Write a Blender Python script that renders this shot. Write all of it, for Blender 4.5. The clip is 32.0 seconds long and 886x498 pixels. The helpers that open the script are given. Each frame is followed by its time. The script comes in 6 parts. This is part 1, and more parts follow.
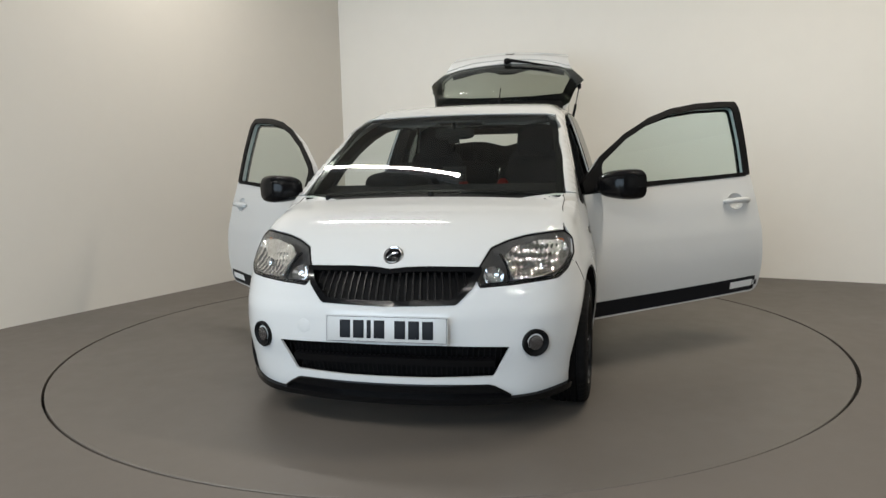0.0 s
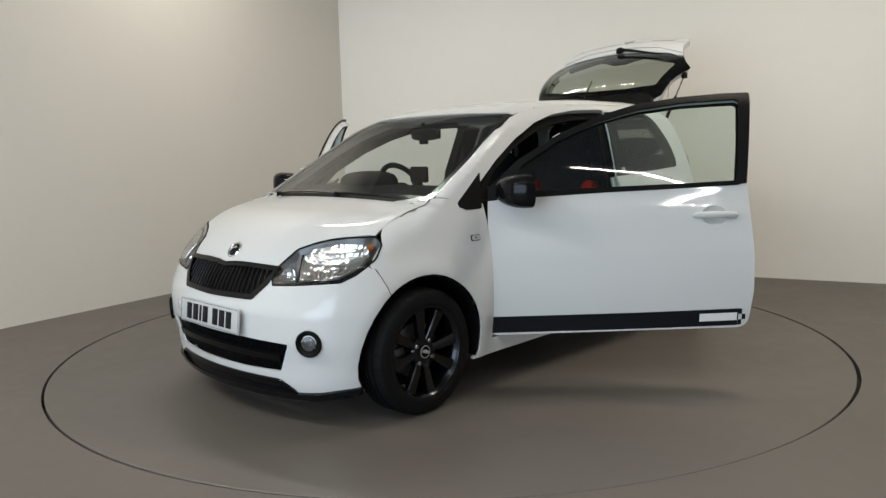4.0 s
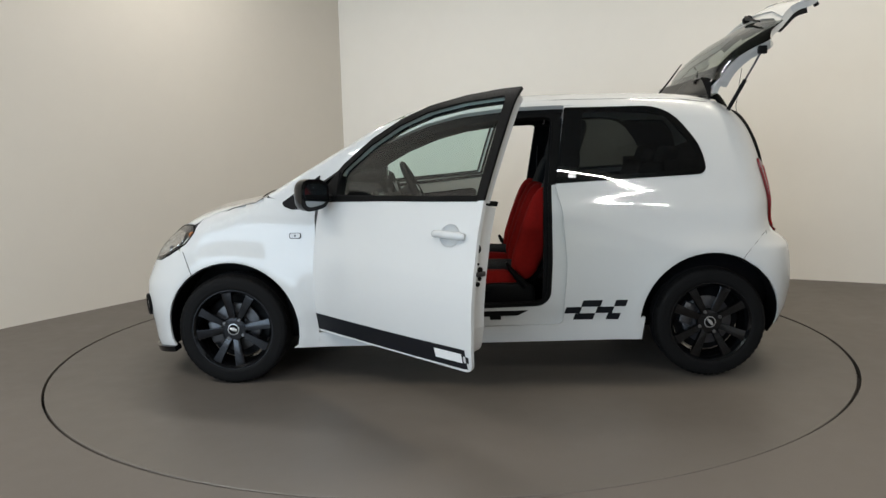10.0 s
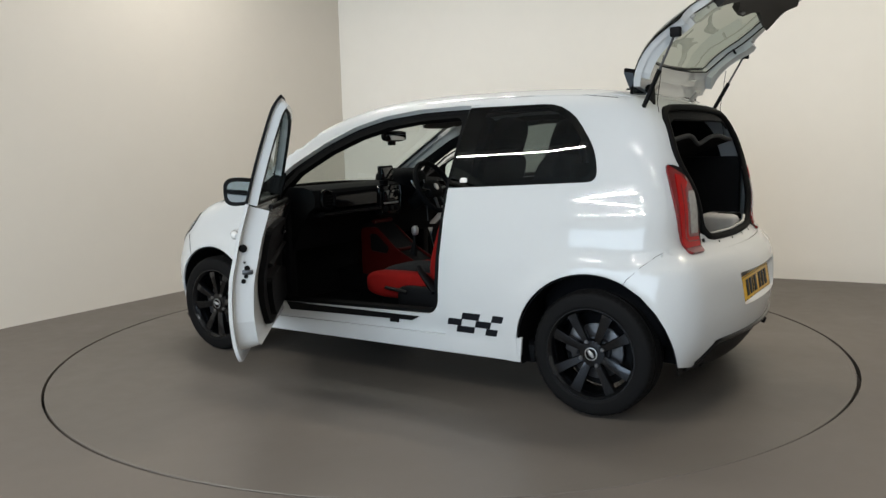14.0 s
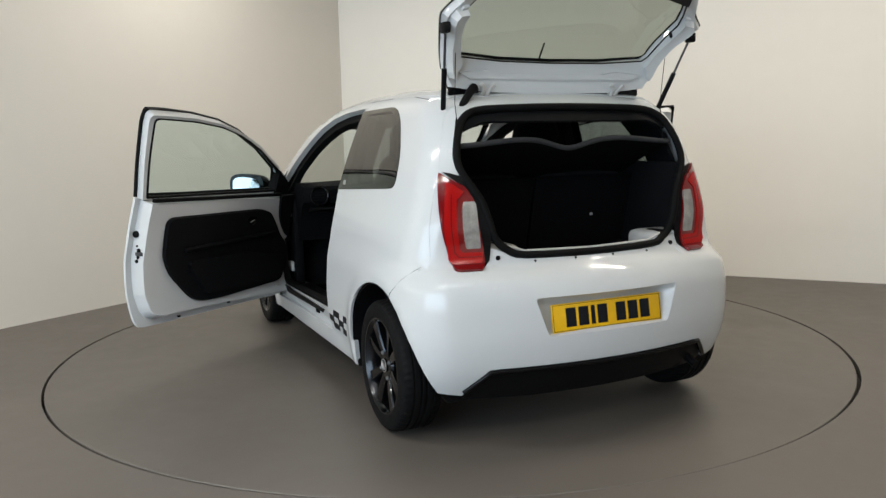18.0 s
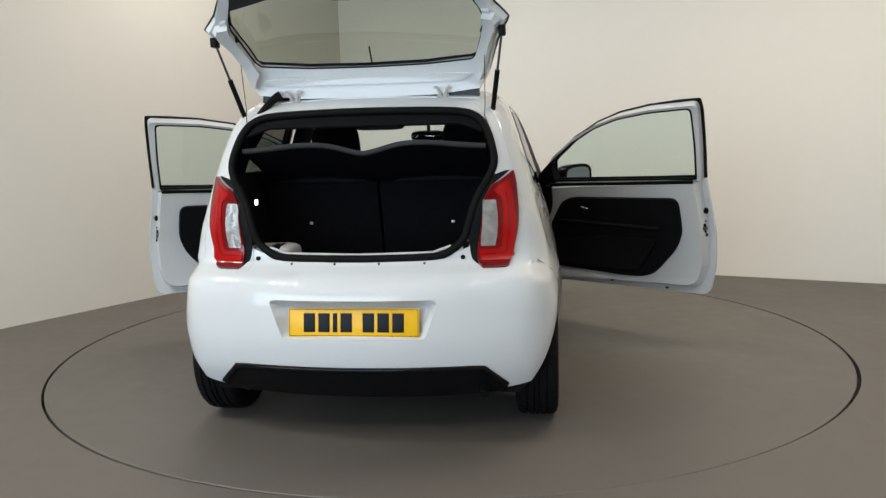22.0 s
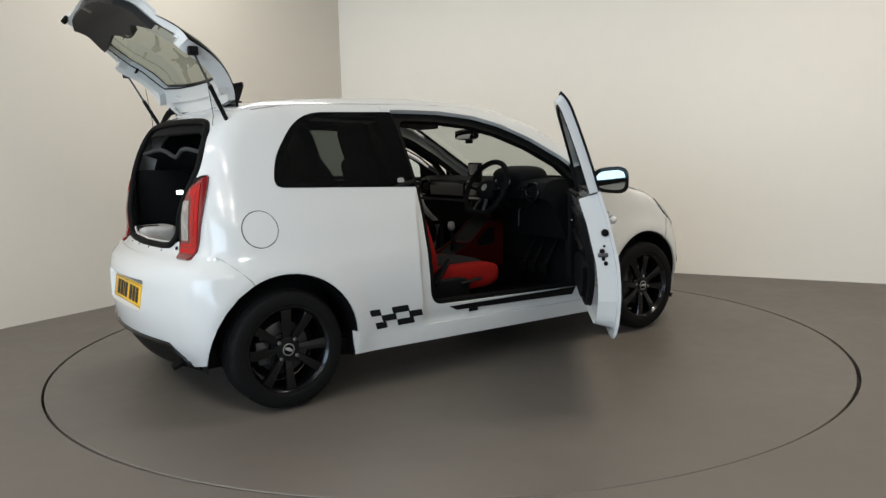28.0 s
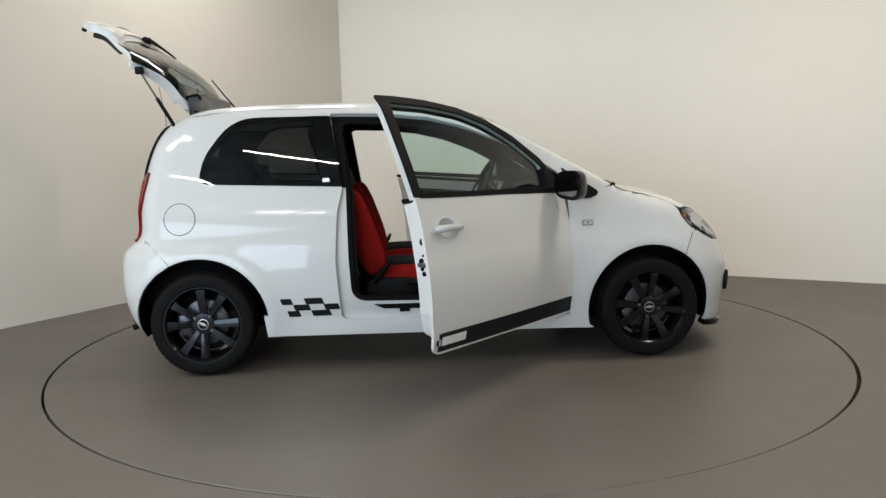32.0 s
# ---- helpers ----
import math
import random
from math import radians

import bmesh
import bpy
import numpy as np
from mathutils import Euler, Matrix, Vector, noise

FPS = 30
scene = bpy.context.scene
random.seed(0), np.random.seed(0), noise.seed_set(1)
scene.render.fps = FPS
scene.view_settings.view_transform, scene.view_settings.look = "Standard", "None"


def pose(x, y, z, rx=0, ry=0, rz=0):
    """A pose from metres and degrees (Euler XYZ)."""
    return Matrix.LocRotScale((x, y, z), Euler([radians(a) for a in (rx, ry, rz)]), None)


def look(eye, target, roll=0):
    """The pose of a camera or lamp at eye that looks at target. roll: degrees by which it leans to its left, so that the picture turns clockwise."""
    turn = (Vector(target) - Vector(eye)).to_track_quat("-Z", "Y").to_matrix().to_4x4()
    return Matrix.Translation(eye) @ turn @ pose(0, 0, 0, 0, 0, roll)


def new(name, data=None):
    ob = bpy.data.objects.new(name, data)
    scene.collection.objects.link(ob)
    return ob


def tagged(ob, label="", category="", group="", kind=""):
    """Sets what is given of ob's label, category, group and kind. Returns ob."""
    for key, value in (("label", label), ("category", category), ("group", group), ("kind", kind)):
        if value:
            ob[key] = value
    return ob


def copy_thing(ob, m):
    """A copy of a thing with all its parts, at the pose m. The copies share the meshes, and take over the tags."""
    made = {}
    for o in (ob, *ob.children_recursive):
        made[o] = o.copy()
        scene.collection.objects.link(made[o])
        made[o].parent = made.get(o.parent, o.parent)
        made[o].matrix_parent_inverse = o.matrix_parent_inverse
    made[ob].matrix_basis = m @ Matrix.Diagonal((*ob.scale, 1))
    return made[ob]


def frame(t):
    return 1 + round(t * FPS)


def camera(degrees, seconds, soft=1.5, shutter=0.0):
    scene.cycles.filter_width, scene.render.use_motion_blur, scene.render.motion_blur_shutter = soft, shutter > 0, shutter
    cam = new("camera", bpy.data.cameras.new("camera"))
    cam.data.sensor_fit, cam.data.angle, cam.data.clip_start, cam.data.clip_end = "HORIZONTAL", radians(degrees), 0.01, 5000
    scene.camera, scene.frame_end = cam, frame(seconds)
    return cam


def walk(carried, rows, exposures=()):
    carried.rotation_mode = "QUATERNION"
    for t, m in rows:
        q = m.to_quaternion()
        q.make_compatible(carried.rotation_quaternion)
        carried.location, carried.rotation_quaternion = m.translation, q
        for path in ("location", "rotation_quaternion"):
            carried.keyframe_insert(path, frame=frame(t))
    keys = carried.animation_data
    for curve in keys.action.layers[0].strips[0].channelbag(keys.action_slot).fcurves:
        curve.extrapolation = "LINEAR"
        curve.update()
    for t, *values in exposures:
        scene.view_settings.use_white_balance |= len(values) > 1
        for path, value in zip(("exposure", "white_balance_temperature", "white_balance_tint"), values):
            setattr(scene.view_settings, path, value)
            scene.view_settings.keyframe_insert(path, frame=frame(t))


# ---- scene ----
# ---------------------------------------------------------------- camera
cam = camera(59.22, 32.0, soft=1.45)
EYE = (0.0, -4.788, 1.192)
AIM = (EYE[0] - 0.00416 * 5, EYE[1] + 5, EYE[2] - 0.13165 * 5)
walk(cam, [(0.0, look(EYE, AIM, -1.47)), (32.0, look(EYE, AIM, -1.47))],
     exposures=[(0.0, -0.30, 6500, 10), (3.5, -0.37, 6500, 10), (7.0, -0.43, 6500, 10), (10.0, -0.32, 6500, 10), (14.0, -0.21, 6500, 10),
                (18.0, -0.19, 6500, 10), (22.0, -0.20, 6500, 10), (27.0, -0.22, 6500, 10), (32.0, -0.23, 6500, 10)])

# ---------------------------------------------------------------- plan of the room
# corner of the two seen walls, and the directions of the walls away from it
CORNER = Vector((-1.095, 3.845, 0))
LEFT = Vector((-0.528, -0.849, 0)).normalized()
RIGHT = Vector((0.886, -0.4635, 0)).normalized()
LEFT_LEN, RIGHT_LEN, ROOM_H = 10.4, 9.6, 3.9
RING_R = 2.280


def room(a, b, z=0.0):
    """A point a metres along the left wall and b along the right one."""
    p = CORNER + LEFT * a + RIGHT * b
    return Vector((p.x, p.y, z))


# ---------------------------------------------------------------- world and lights
world = bpy.data.worlds.new("world")
scene.world = world
world.use_nodes = True
world.node_tree.nodes["Background"].inputs[0].default_value = (0.02, 0.02, 0.022, 1)
world.node_tree.nodes["Background"].inputs[1].default_value = 0.2

TUBE_Z = ROOM_H - 0.22
# tubes along the right wall's direction: a from that wall, b from the left wall, length, watts, warm
# the tubes at b 5.3 and 7.3 are added to brighten the right side
TUBES = [(2.45, 1.45, 2.1, 64, 0), (2.45, 5.3, 1.9, 94, 1), (7.0, 1.6, 2.0, 108, 0), (7.0, 4.55, 1.9, 37, 0), (7.0, 7.3, 1.9, 68, 0),
         (8.6, 2.75, 1.7, 37, 0), (8.6, 4.95, 1.4, 31, 0)]


def area_lamp(name, loc, aim, sx, sy, power, colour):
    d = bpy.data.lights.new(name, "AREA")
    d.shape, d.size, d.size_y, d.energy, d.color = "RECTANGLE", sx, sy, power, colour
    ob = new(name, d)
    ob.matrix_world = look(loc, aim)
    return ob


TURN = Matrix.Rotation(math.atan2(RIGHT.y, RIGHT.x), 4, "Z")
for a, b, length, w, warm in TUBES:
    p = room(a, b, TUBE_Z - 0.035)
    area_lamp("tube_lamp", p, p + Vector((0, 0, -1)), length, 0.034, w, (1.0, 0.90, 0.75) if warm else (1.0, 0.96, 0.89)).matrix_world = Matrix.Translation(p) @ TURN
# daylight through the shutter opening behind the camera, widened to add soft front fill
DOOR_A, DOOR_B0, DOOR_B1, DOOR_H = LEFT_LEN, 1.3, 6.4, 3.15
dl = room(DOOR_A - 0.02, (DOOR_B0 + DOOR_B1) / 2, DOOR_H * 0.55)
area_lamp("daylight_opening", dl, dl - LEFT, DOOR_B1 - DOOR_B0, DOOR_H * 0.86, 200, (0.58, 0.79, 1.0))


# ---------------------------------------------------------------- materials
def mat(name, colour, rough=0.5, metal=0.0, coat=0.0, vary=0.0, scale=6.0, bump=0.0, bump_scale=120.0,
        rough_vary=0.0, spec=0.5, stretch=(1, 1, 1), coords="Object", emit=0.0, sheen=0.0):
    m = bpy.data.materials.new(name)
    m.use_nodes = True
    t = m.node_tree
    b = t.nodes["Principled BSDF"]
    b.inputs["Base Color"].default_value = (*colour, 1)
    b.inputs["Roughness"].default_value = rough
    b.inputs["Metallic"].default_value = metal
    b.inputs["Coat Weight"].default_value = coat
    b.inputs["Coat Roughness"].default_value = 0.03
    b.inputs["Specular IOR Level"].default_value = spec
    b.inputs["Sheen Weight"].default_value = sheen
    if emit:
        b.inputs["Emission Color"].default_value = (*colour, 1)
        b.inputs["Emission Strength"].default_value = emit
    if vary or bump or rough_vary:
        co = t.nodes.new("ShaderNodeTexCoord")
        mp = t.nodes.new("ShaderNodeMapping")
        mp.inputs["Scale"].default_value = stretch
        t.links.new(co.outputs[coords], mp.inputs[0])
    if vary or rough_vary:
        big, small = t.nodes.new("ShaderNodeTexNoise"), t.nodes.new("ShaderNodeTexNoise")
        big.inputs["Scale"].default_value, small.inputs["Scale"].default_value = scale, scale * 9
        big.inputs["Detail"].default_value = small.inputs["Detail"].default_value = 5
        mix = t.nodes.new("ShaderNodeMath")
        mix.operation = "ADD"
        t.links.new(mp.outputs[0], big.inputs["Vector"])
        t.links.new(mp.outputs[0], small.inputs["Vector"])
        half = t.nodes.new("ShaderNodeMath")
        half.operation, half.inputs[1].default_value = "MULTIPLY", 0.45
        t.links.new(small.outputs[0], half.inputs[0])
        t.links.new(big.outputs[0], mix.inputs[0])
        t.links.new(half.outputs[0], mix.inputs[1])
        if vary:
            ramp = t.nodes.new("ShaderNodeMapRange")
            ramp.inputs[1].default_value, ramp.inputs[2].default_value = 0.35, 1.1
            t.links.new(mix.outputs[0], ramp.inputs[0])
            cm = t.nodes.new("ShaderNodeMix")
            cm.data_type = "RGBA"
            cm.inputs[6].default_value = (*[max(0, c * (1 - vary)) for c in colour], 1)
            cm.inputs[7].default_value = (*[min(1, c * (1 + vary)) for c in colour], 1)
            t.links.new(ramp.outputs[0], cm.inputs[0])
            t.links.new(cm.outputs[2], b.inputs["Base Color"])
        if rough_vary:
            rr = t.nodes.new("ShaderNodeMapRange")
            rr.inputs[1].default_value, rr.inputs[2].default_value = 0.4, 1.05
            rr.inputs[3].default_value, rr.inputs[4].default_value = max(0.02, rough - rough_vary), min(1, rough + rough_vary)
            t.links.new(mix.outputs[0], rr.inputs[0])
            t.links.new(rr.outputs[0], b.inputs["Roughness"])
    if bump:
        fine = t.nodes.new("ShaderNodeTexNoise")
        fine.inputs["Scale"].default_value, fine.inputs["Detail"].default_value = bump_scale, 4
        t.links.new(mp.outputs[0], fine.inputs["Vector"])
        bp = t.nodes.new("ShaderNodeBump")
        bp.inputs["Strength"].default_value, bp.inputs["Distance"].default_value = bump, 0.004
        t.links.new(fine.outputs[0], bp.inputs["Height"])
        t.links.new(bp.outputs[0], b.inputs["Normal"])
    return m


def glass_mat(name, tint, gloss=0.05):
    """Thin glazing: a tinted see-through sheet with a mirror-like surface."""
    m = bpy.data.materials.new(name)
    m.use_nodes = True
    t = m.node_tree
    t.nodes.remove(t.nodes["Principled BSDF"])
    out = t.nodes["Material Output"]
    tr, gl = t.nodes.new("ShaderNodeBsdfTransparent"), t.nodes.new("ShaderNodeBsdfGlossy")
    tr.inputs[0].default_value = (*tint, 1)
    gl.inputs["Roughness"].default_value = 0.01
    lw, mx = t.nodes.new("ShaderNodeLayerWeight"), t.nodes.new("ShaderNodeMixShader")
    lw.inputs[0].default_value = 0.5
    pw, ad = t.nodes.new("ShaderNodeMath"), t.nodes.new("ShaderNodeMath")
    pw.operation, pw.inputs[1].default_value = "POWER", 4.0
    ad.operation, ad.inputs[1].default_value, ad.use_clamp = "MULTIPLY_ADD", 0.85, True
    ad.inputs[2].default_value = gloss
    t.links.new(lw.outputs["Facing"], pw.inputs[0])
    t.links.new(pw.outputs[0], ad.inputs[0])
    t.links.new(ad.outputs[0], mx.inputs[0])
    t.links.new(tr.outputs[0], mx.inputs[1])
    t.links.new(gl.outputs[0], mx.inputs[2])
    t.links.new(mx.outputs[0], out.inputs[0])
    return m


WHITE = mat("white_car_paint", (0.60, 0.612, 0.612), 0.55, coat=1.0, vary=0.012, scale=3, spec=0.12)
BLACK_GLOSS = mat("gloss_black_trim", (0.005, 0.005, 0.0055), 0.10, coat=0.1, rough_vary=0.04, scale=20, spec=0.12)
BLACK_PLASTIC = mat("black_plastic", (0.005, 0.005, 0.0055), 0.5, spec=0.10, vary=0.2, scale=30, bump=0.25, bump_scale=500)
SATIN = mat("satin_black_plastic", (0.004, 0.004, 0.0045), 0.28, spec=0.14, vary=0.15, scale=30)
BLACK_SOFT = mat("charcoal_trim", (0.005, 0.0052, 0.006), 0.75, spec=0.10, vary=0.2, scale=14, bump=0.3, bump_scale=350)
TRIM_GREY = mat("dark_grey_trim", (0.022, 0.021, 0.020), 0.6, spec=0.2, vary=0.2, scale=14, bump=0.3, bump_scale=350)
RUBBER = mat("black_rubber", (0.0045, 0.0045, 0.0045), 0.7, spec=0.10, vary=0.2, scale=25, bump=0.15, bump_scale=200)
TYRE = mat("tyre_rubber", (0.006, 0.006, 0.0063), 0.66, spec=0.10, vary=0.25, scale=18, bump=0.2, bump_scale=160, rough_vary=0.1)
RIM = mat("gloss_black_alloy", (0.021, 0.022, 0.025), 0.22, metal=0.9, coat=0.35, rough_vary=0.06, scale=40)
STEEL = mat("brushed_steel", (0.22, 0.22, 0.225), 0.4, metal=1.0, vary=0.15, scale=40, rough_vary=0.1)
DARK_STEEL = mat("dark_steel", (0.10, 0.10, 0.105), 0.42, metal=0.9, vary=0.25, scale=30)
CHROME = mat("chrome", (0.75, 0.75, 0.76), 0.07, metal=1.0, rough_vary=0.03, scale=30)
SILVER = mat("silver_plastic", (0.5, 0.5, 0.51), 0.28, metal=0.7, vary=0.05, scale=20)
CARPET = mat("black_carpet", (0.0045, 0.0045, 0.0054), 0.95, spec=0.06, vary=0.35, scale=60, bump=0.8, bump_scale=600)
RED_CLOTH = mat("red_seat_cloth", (0.21, 0.0065, 0.005), 0.85, spec=0.12, vary=0.14, scale=40, bump=0.5, bump_scale=700)
GREY_CLOTH = mat("black_seat_cloth", (0.009, 0.009, 0.0105), 0.85, spec=0.12, vary=0.2, scale=40, bump=0.5, bump_scale=700, sheen=0.03)
RED_PLASTIC = mat("red_console_plastic", (0.045, 0.0025, 0.002), 0.5, spec=0.12, vary=0.06, scale=20)
HEADLINER = mat("grey_headliner", (0.075, 0.075, 0.073), 0.95, vary=0.1, scale=30, bump=0.4, bump_scale=500)
RED_LENS = mat("red_lamp_lens", (0.16, 0.003, 0.004), 0.10, coat=0.7, spec=0.4, vary=0.12, scale=50)
BRIGHT_RED = mat("bright_red_light_guide", (0.36, 0.004, 0.0035), 0.2, coat=0.12, spec=0.2, vary=0.08, scale=60)
CLEAR_LENS = mat("clear_lamp_lens", (0.38, 0.365, 0.345), 0.22, metal=0.5, coat=0.35, vary=0.5, scale=22, bump=1.0, bump_scale=38)
REPEATER = mat("clear_repeater_lens", (0.52, 0.51, 0.49), 0.2, coat=1.0, vary=0.1, scale=90)
REFLECTOR = mat("lamp_reflector", (0.80, 0.79, 0.77), 0.09, metal=1.0, vary=0.2, scale=30, rough_vary=0.05)
LAMP_BODY = mat("smoked_lamp_body", (0.13, 0.125, 0.12), 0.28, metal=0.5, vary=0.12, scale=25, bump=0.2, bump_scale=60)
FOG_LENS = mat("dark_fog_lens", (0.16, 0.16, 0.17), 0.08, metal=0.9, coat=0.6, bump=1.0, bump_scale=70, vary=0.4, scale=40)
AMBER = mat("amber_bulb_cover", (0.42, 0.13, 0.03), 0.2, coat=0.4, vary=0.1, scale=50)
PLATE_WHITE = mat("white_number_plate", (0.50, 0.51, 0.51), 0.35, coat=0.3, vary=0.03, scale=30)
PLATE_YELLOW = mat("yellow_number_plate", (0.78, 0.44, 0.006), 0.35, coat=0.15, spec=0.3, vary=0.05, scale=30)
DECAL = mat("matt_black_vinyl", (0.006, 0.007, 0.010), 0.5, spec=0.2, vary=0.1, scale=20)
WHITE_DECAL = mat("white_vinyl", (0.78, 0.78, 0.78), 0.4, vary=0.02, scale=20)
GLASS_CLEAR = glass_mat("clear_window_glass", (0.80, 0.92, 0.90), 0.06)
GLASS_SCREEN = glass_mat("windscreen_glass", (0.82, 0.88, 0.85), 0.07)
GLASS_PRIVACY = glass_mat("privacy_glass", (0.19, 0.205, 0.20), 0.06)
GLASS_HATCH = glass_mat("rear_window_glass", (0.42, 0.46, 0.41), 0.06)
GLASS_LAMP = glass_mat("headlamp_lens", (0.93, 0.94, 0.95), 0.06)
MIRROR = mat("mirror_glass", (0.32, 0.34, 0.35), 0.06, metal=1.0, rough_vary=0.01, scale=5)
SCREEN = mat("dark_screen", (0.012, 0.014, 0.016), 0.1, coat=0.5, rough_vary=0.03, scale=8)
BOOT_TRIM = mat("pale_polystyrene_trim", (0.52, 0.505, 0.48), 0.75, vary=0.12, scale=25, bump=0.3, bump_scale=250)
FLOOR_M = mat("grey_painted_floor", (0.112, 0.098, 0.085), 0.50, vary=0.10, scale=1.1, bump=0.06, bump_scale=45, rough_vary=0.10)
DISC_M = mat("grey_painted_turntable", (0.112, 0.099, 0.086), 0.48, vary=0.09, scale=0.9, bump=0.06, bump_scale=45, rough_vary=0.10)
GAP_M = mat("dark_gap", (0.012, 0.009, 0.007), 0.8, vary=0.2, scale=9)
# left wall's shade and right wall's stronger light are mixed into their base colours
WALL_L = mat("white_wall_shade_tinted", (0.66, 0.62, 0.555), 0.72, vary=0.025, scale=0.8, bump=0.05, bump_scale=25)
WALL_M = mat("white_wall_light_tinted", (0.84, 0.812, 0.752), 0.72, vary=0.025, scale=0.8, bump=0.05, bump_scale=25)
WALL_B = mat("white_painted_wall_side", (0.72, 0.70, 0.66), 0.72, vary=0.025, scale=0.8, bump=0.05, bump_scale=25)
DARK_WALL = mat("grey_workshop_wall", (0.22, 0.215, 0.21), 0.8, vary=0.08, scale=1.2, bump=0.1, bump_scale=20)
CEIL_M = mat("grey_ceiling", (0.30, 0.295, 0.285), 0.85, vary=0.15, scale=1.5, bump=0.1, bump_scale=20)
BATTEN_M = mat("white_batten_metal", (0.7, 0.7, 0.7), 0.5, vary=0.04, scale=12)
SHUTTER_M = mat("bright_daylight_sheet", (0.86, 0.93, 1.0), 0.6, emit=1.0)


# ---------------------------------------------------------------- mesh helpers
def part(name, bm, material, parent, label="", smooth=True, angle=40):
    """Links a bmesh as one mesh object under a thing or a part."""
    me = bpy.data.meshes.new(name)
    bm.to_mesh(me)
    bm.free()
    for m in (material if isinstance(material, (list, tuple)) else [material]):
        me.materials.append(m)
    if smooth:
        me.polygons.foreach_set("use_smooth", [True] * len(me.polygons))
        me.set_sharp_from_angle(angle=radians(angle))
    ob = new(name, me)
    ob.parent = parent
    if label:
        tagged(ob, label)
    return ob


def box(bm, lo, hi, bevel=0.0, m=None, segs=2):
    r = bmesh.ops.create_cube(bm, size=1.0)
    v = r["verts"]
    s = [h - l for l, h in zip(lo, hi)]
    c = [(h + l) / 2 for l, h in zip(lo, hi)]
    bmesh.ops.scale(bm, vec=s, verts=v)
    bmesh.ops.translate(bm, vec=c, verts=v)
    if bevel:
        e = list({e for q in v for e in q.link_edges})
        r = bmesh.ops.bevel(bm, geom=e, offset=bevel, segments=segs, profile=0.5, affect="EDGES")
        v = list({q for f in r["faces"] for q in f.verts} | {q for q in v if q.is_valid})
    if m is not None:
        bmesh.ops.transform(bm, matrix=m, verts=v)
    return v


def boxed(name, lo, hi, material, parent, bevel=0.004, m=None, label="", segs=2):
    bm = bmesh.new()
    box(bm, lo, hi, bevel, m, segs)
    return part(name, bm, material, parent, label)


def lathe(bm, profile, n=32, m=None, closed=False):
    """Turns a profile of (radius, height) about the z axis."""
    rings = []
    for r, z in profile:
        rings.append([bm.verts.new((r * math.cos(2 * math.pi * i / n), r * math.sin(2 * math.pi * i / n), z)) for i in range(n)])
    pairs = list(zip(rings, rings[1:])) + ([(rings[-1], rings[0])] if closed else [])
    for a, b in pairs:
        for i in range(n):
            bm.faces.new((a[i], a[(i + 1) % n], b[(i + 1) % n], b[i]))
    if not closed:
        for ring, flip in ((rings[0], True), (rings[-1], False)):
            if (Vector(ring[0].co) - Vector(ring[n // 2].co)).length > 1e-5:
                bm.faces.new(ring[::-1] if flip else ring)
    vs = [v for ring in rings for v in ring]
    if m is not None:
        bmesh.ops.transform(bm, matrix=m, verts=vs)
    return vs


def tube(bm, pts, r, n=8, caps=True, flat=1.0):
    """A round bar along points; r one radius or one for each point."""
    pts = [Vector(p) for p in pts]
    rs = r if isinstance(r, (list, tuple)) else [r] * len(pts)
    rings, ref = [], Vector((0, 0, 1))
    for i, p in enumerate(pts):
        d = (pts[min(i + 1, len(pts) - 1)] - pts[max(i - 1, 0)]).normalized()
        if abs(d.dot(ref)) > 0.95:
            ref = Vector((1, 0, 0)) if abs(d.x) < 0.9 else Vector((0, 1, 0))
        u = d.cross(ref).normalized()
        w = u.cross(d).normalized()
        ref = w
        rings.append([bm.verts.new(p + rs[i] * (u * math.cos(2 * math.pi * k / n) + w * flat * math.sin(2 * math.pi * k / n))) for k in range(n)])
    for a, b in zip(rings, rings[1:]):
        for k in range(n):
            bm.faces.new((a[k], a[(k + 1) % n], b[(k + 1) % n], b[k]))
    if caps:
        bm.faces.new(rings[0][::-1])
        bm.faces.new(rings[-1])
    return [v for q in rings for v in q]


def tubed(name, pts, r, material, parent, n=8, label="", flat=1.0):
    bm = bmesh.new()
    tube(bm, pts, r, n, True, flat)
    return part(name, bm, material, parent, label, angle=60)


def turned(name, profile, material, parent, n=32, m=None, label="", closed=False, angle=35):
    bm = bmesh.new()
    lathe(bm, profile, n, m, closed)
    bmesh.ops.recalc_face_normals(bm, faces=bm.faces)
    return part(name, bm, material, parent, label, angle=angle)


# ---------------------------------------------------------------- the room
def slab(name, pts, z0, z1, material, label, category, parent=None):
    bm = bmesh.new()
    lo = [bm.verts.new((p[0], p[1], z0)) for p in pts]
    hi = [bm.verts.new((p[0], p[1], z1)) for p in pts]
    n = len(pts)
    bm.faces.new(lo[::-1])
    bm.faces.new(hi)
    for i in range(n):
        bm.faces.new((lo[i], lo[(i + 1) % n], hi[(i + 1) % n], hi[i]))
    bmesh.ops.recalc_face_normals(bm, faces=bm.faces)
    ob = part(name, bm, material, parent, smooth=False)
    return tagged(ob, label, category, kind="structure")


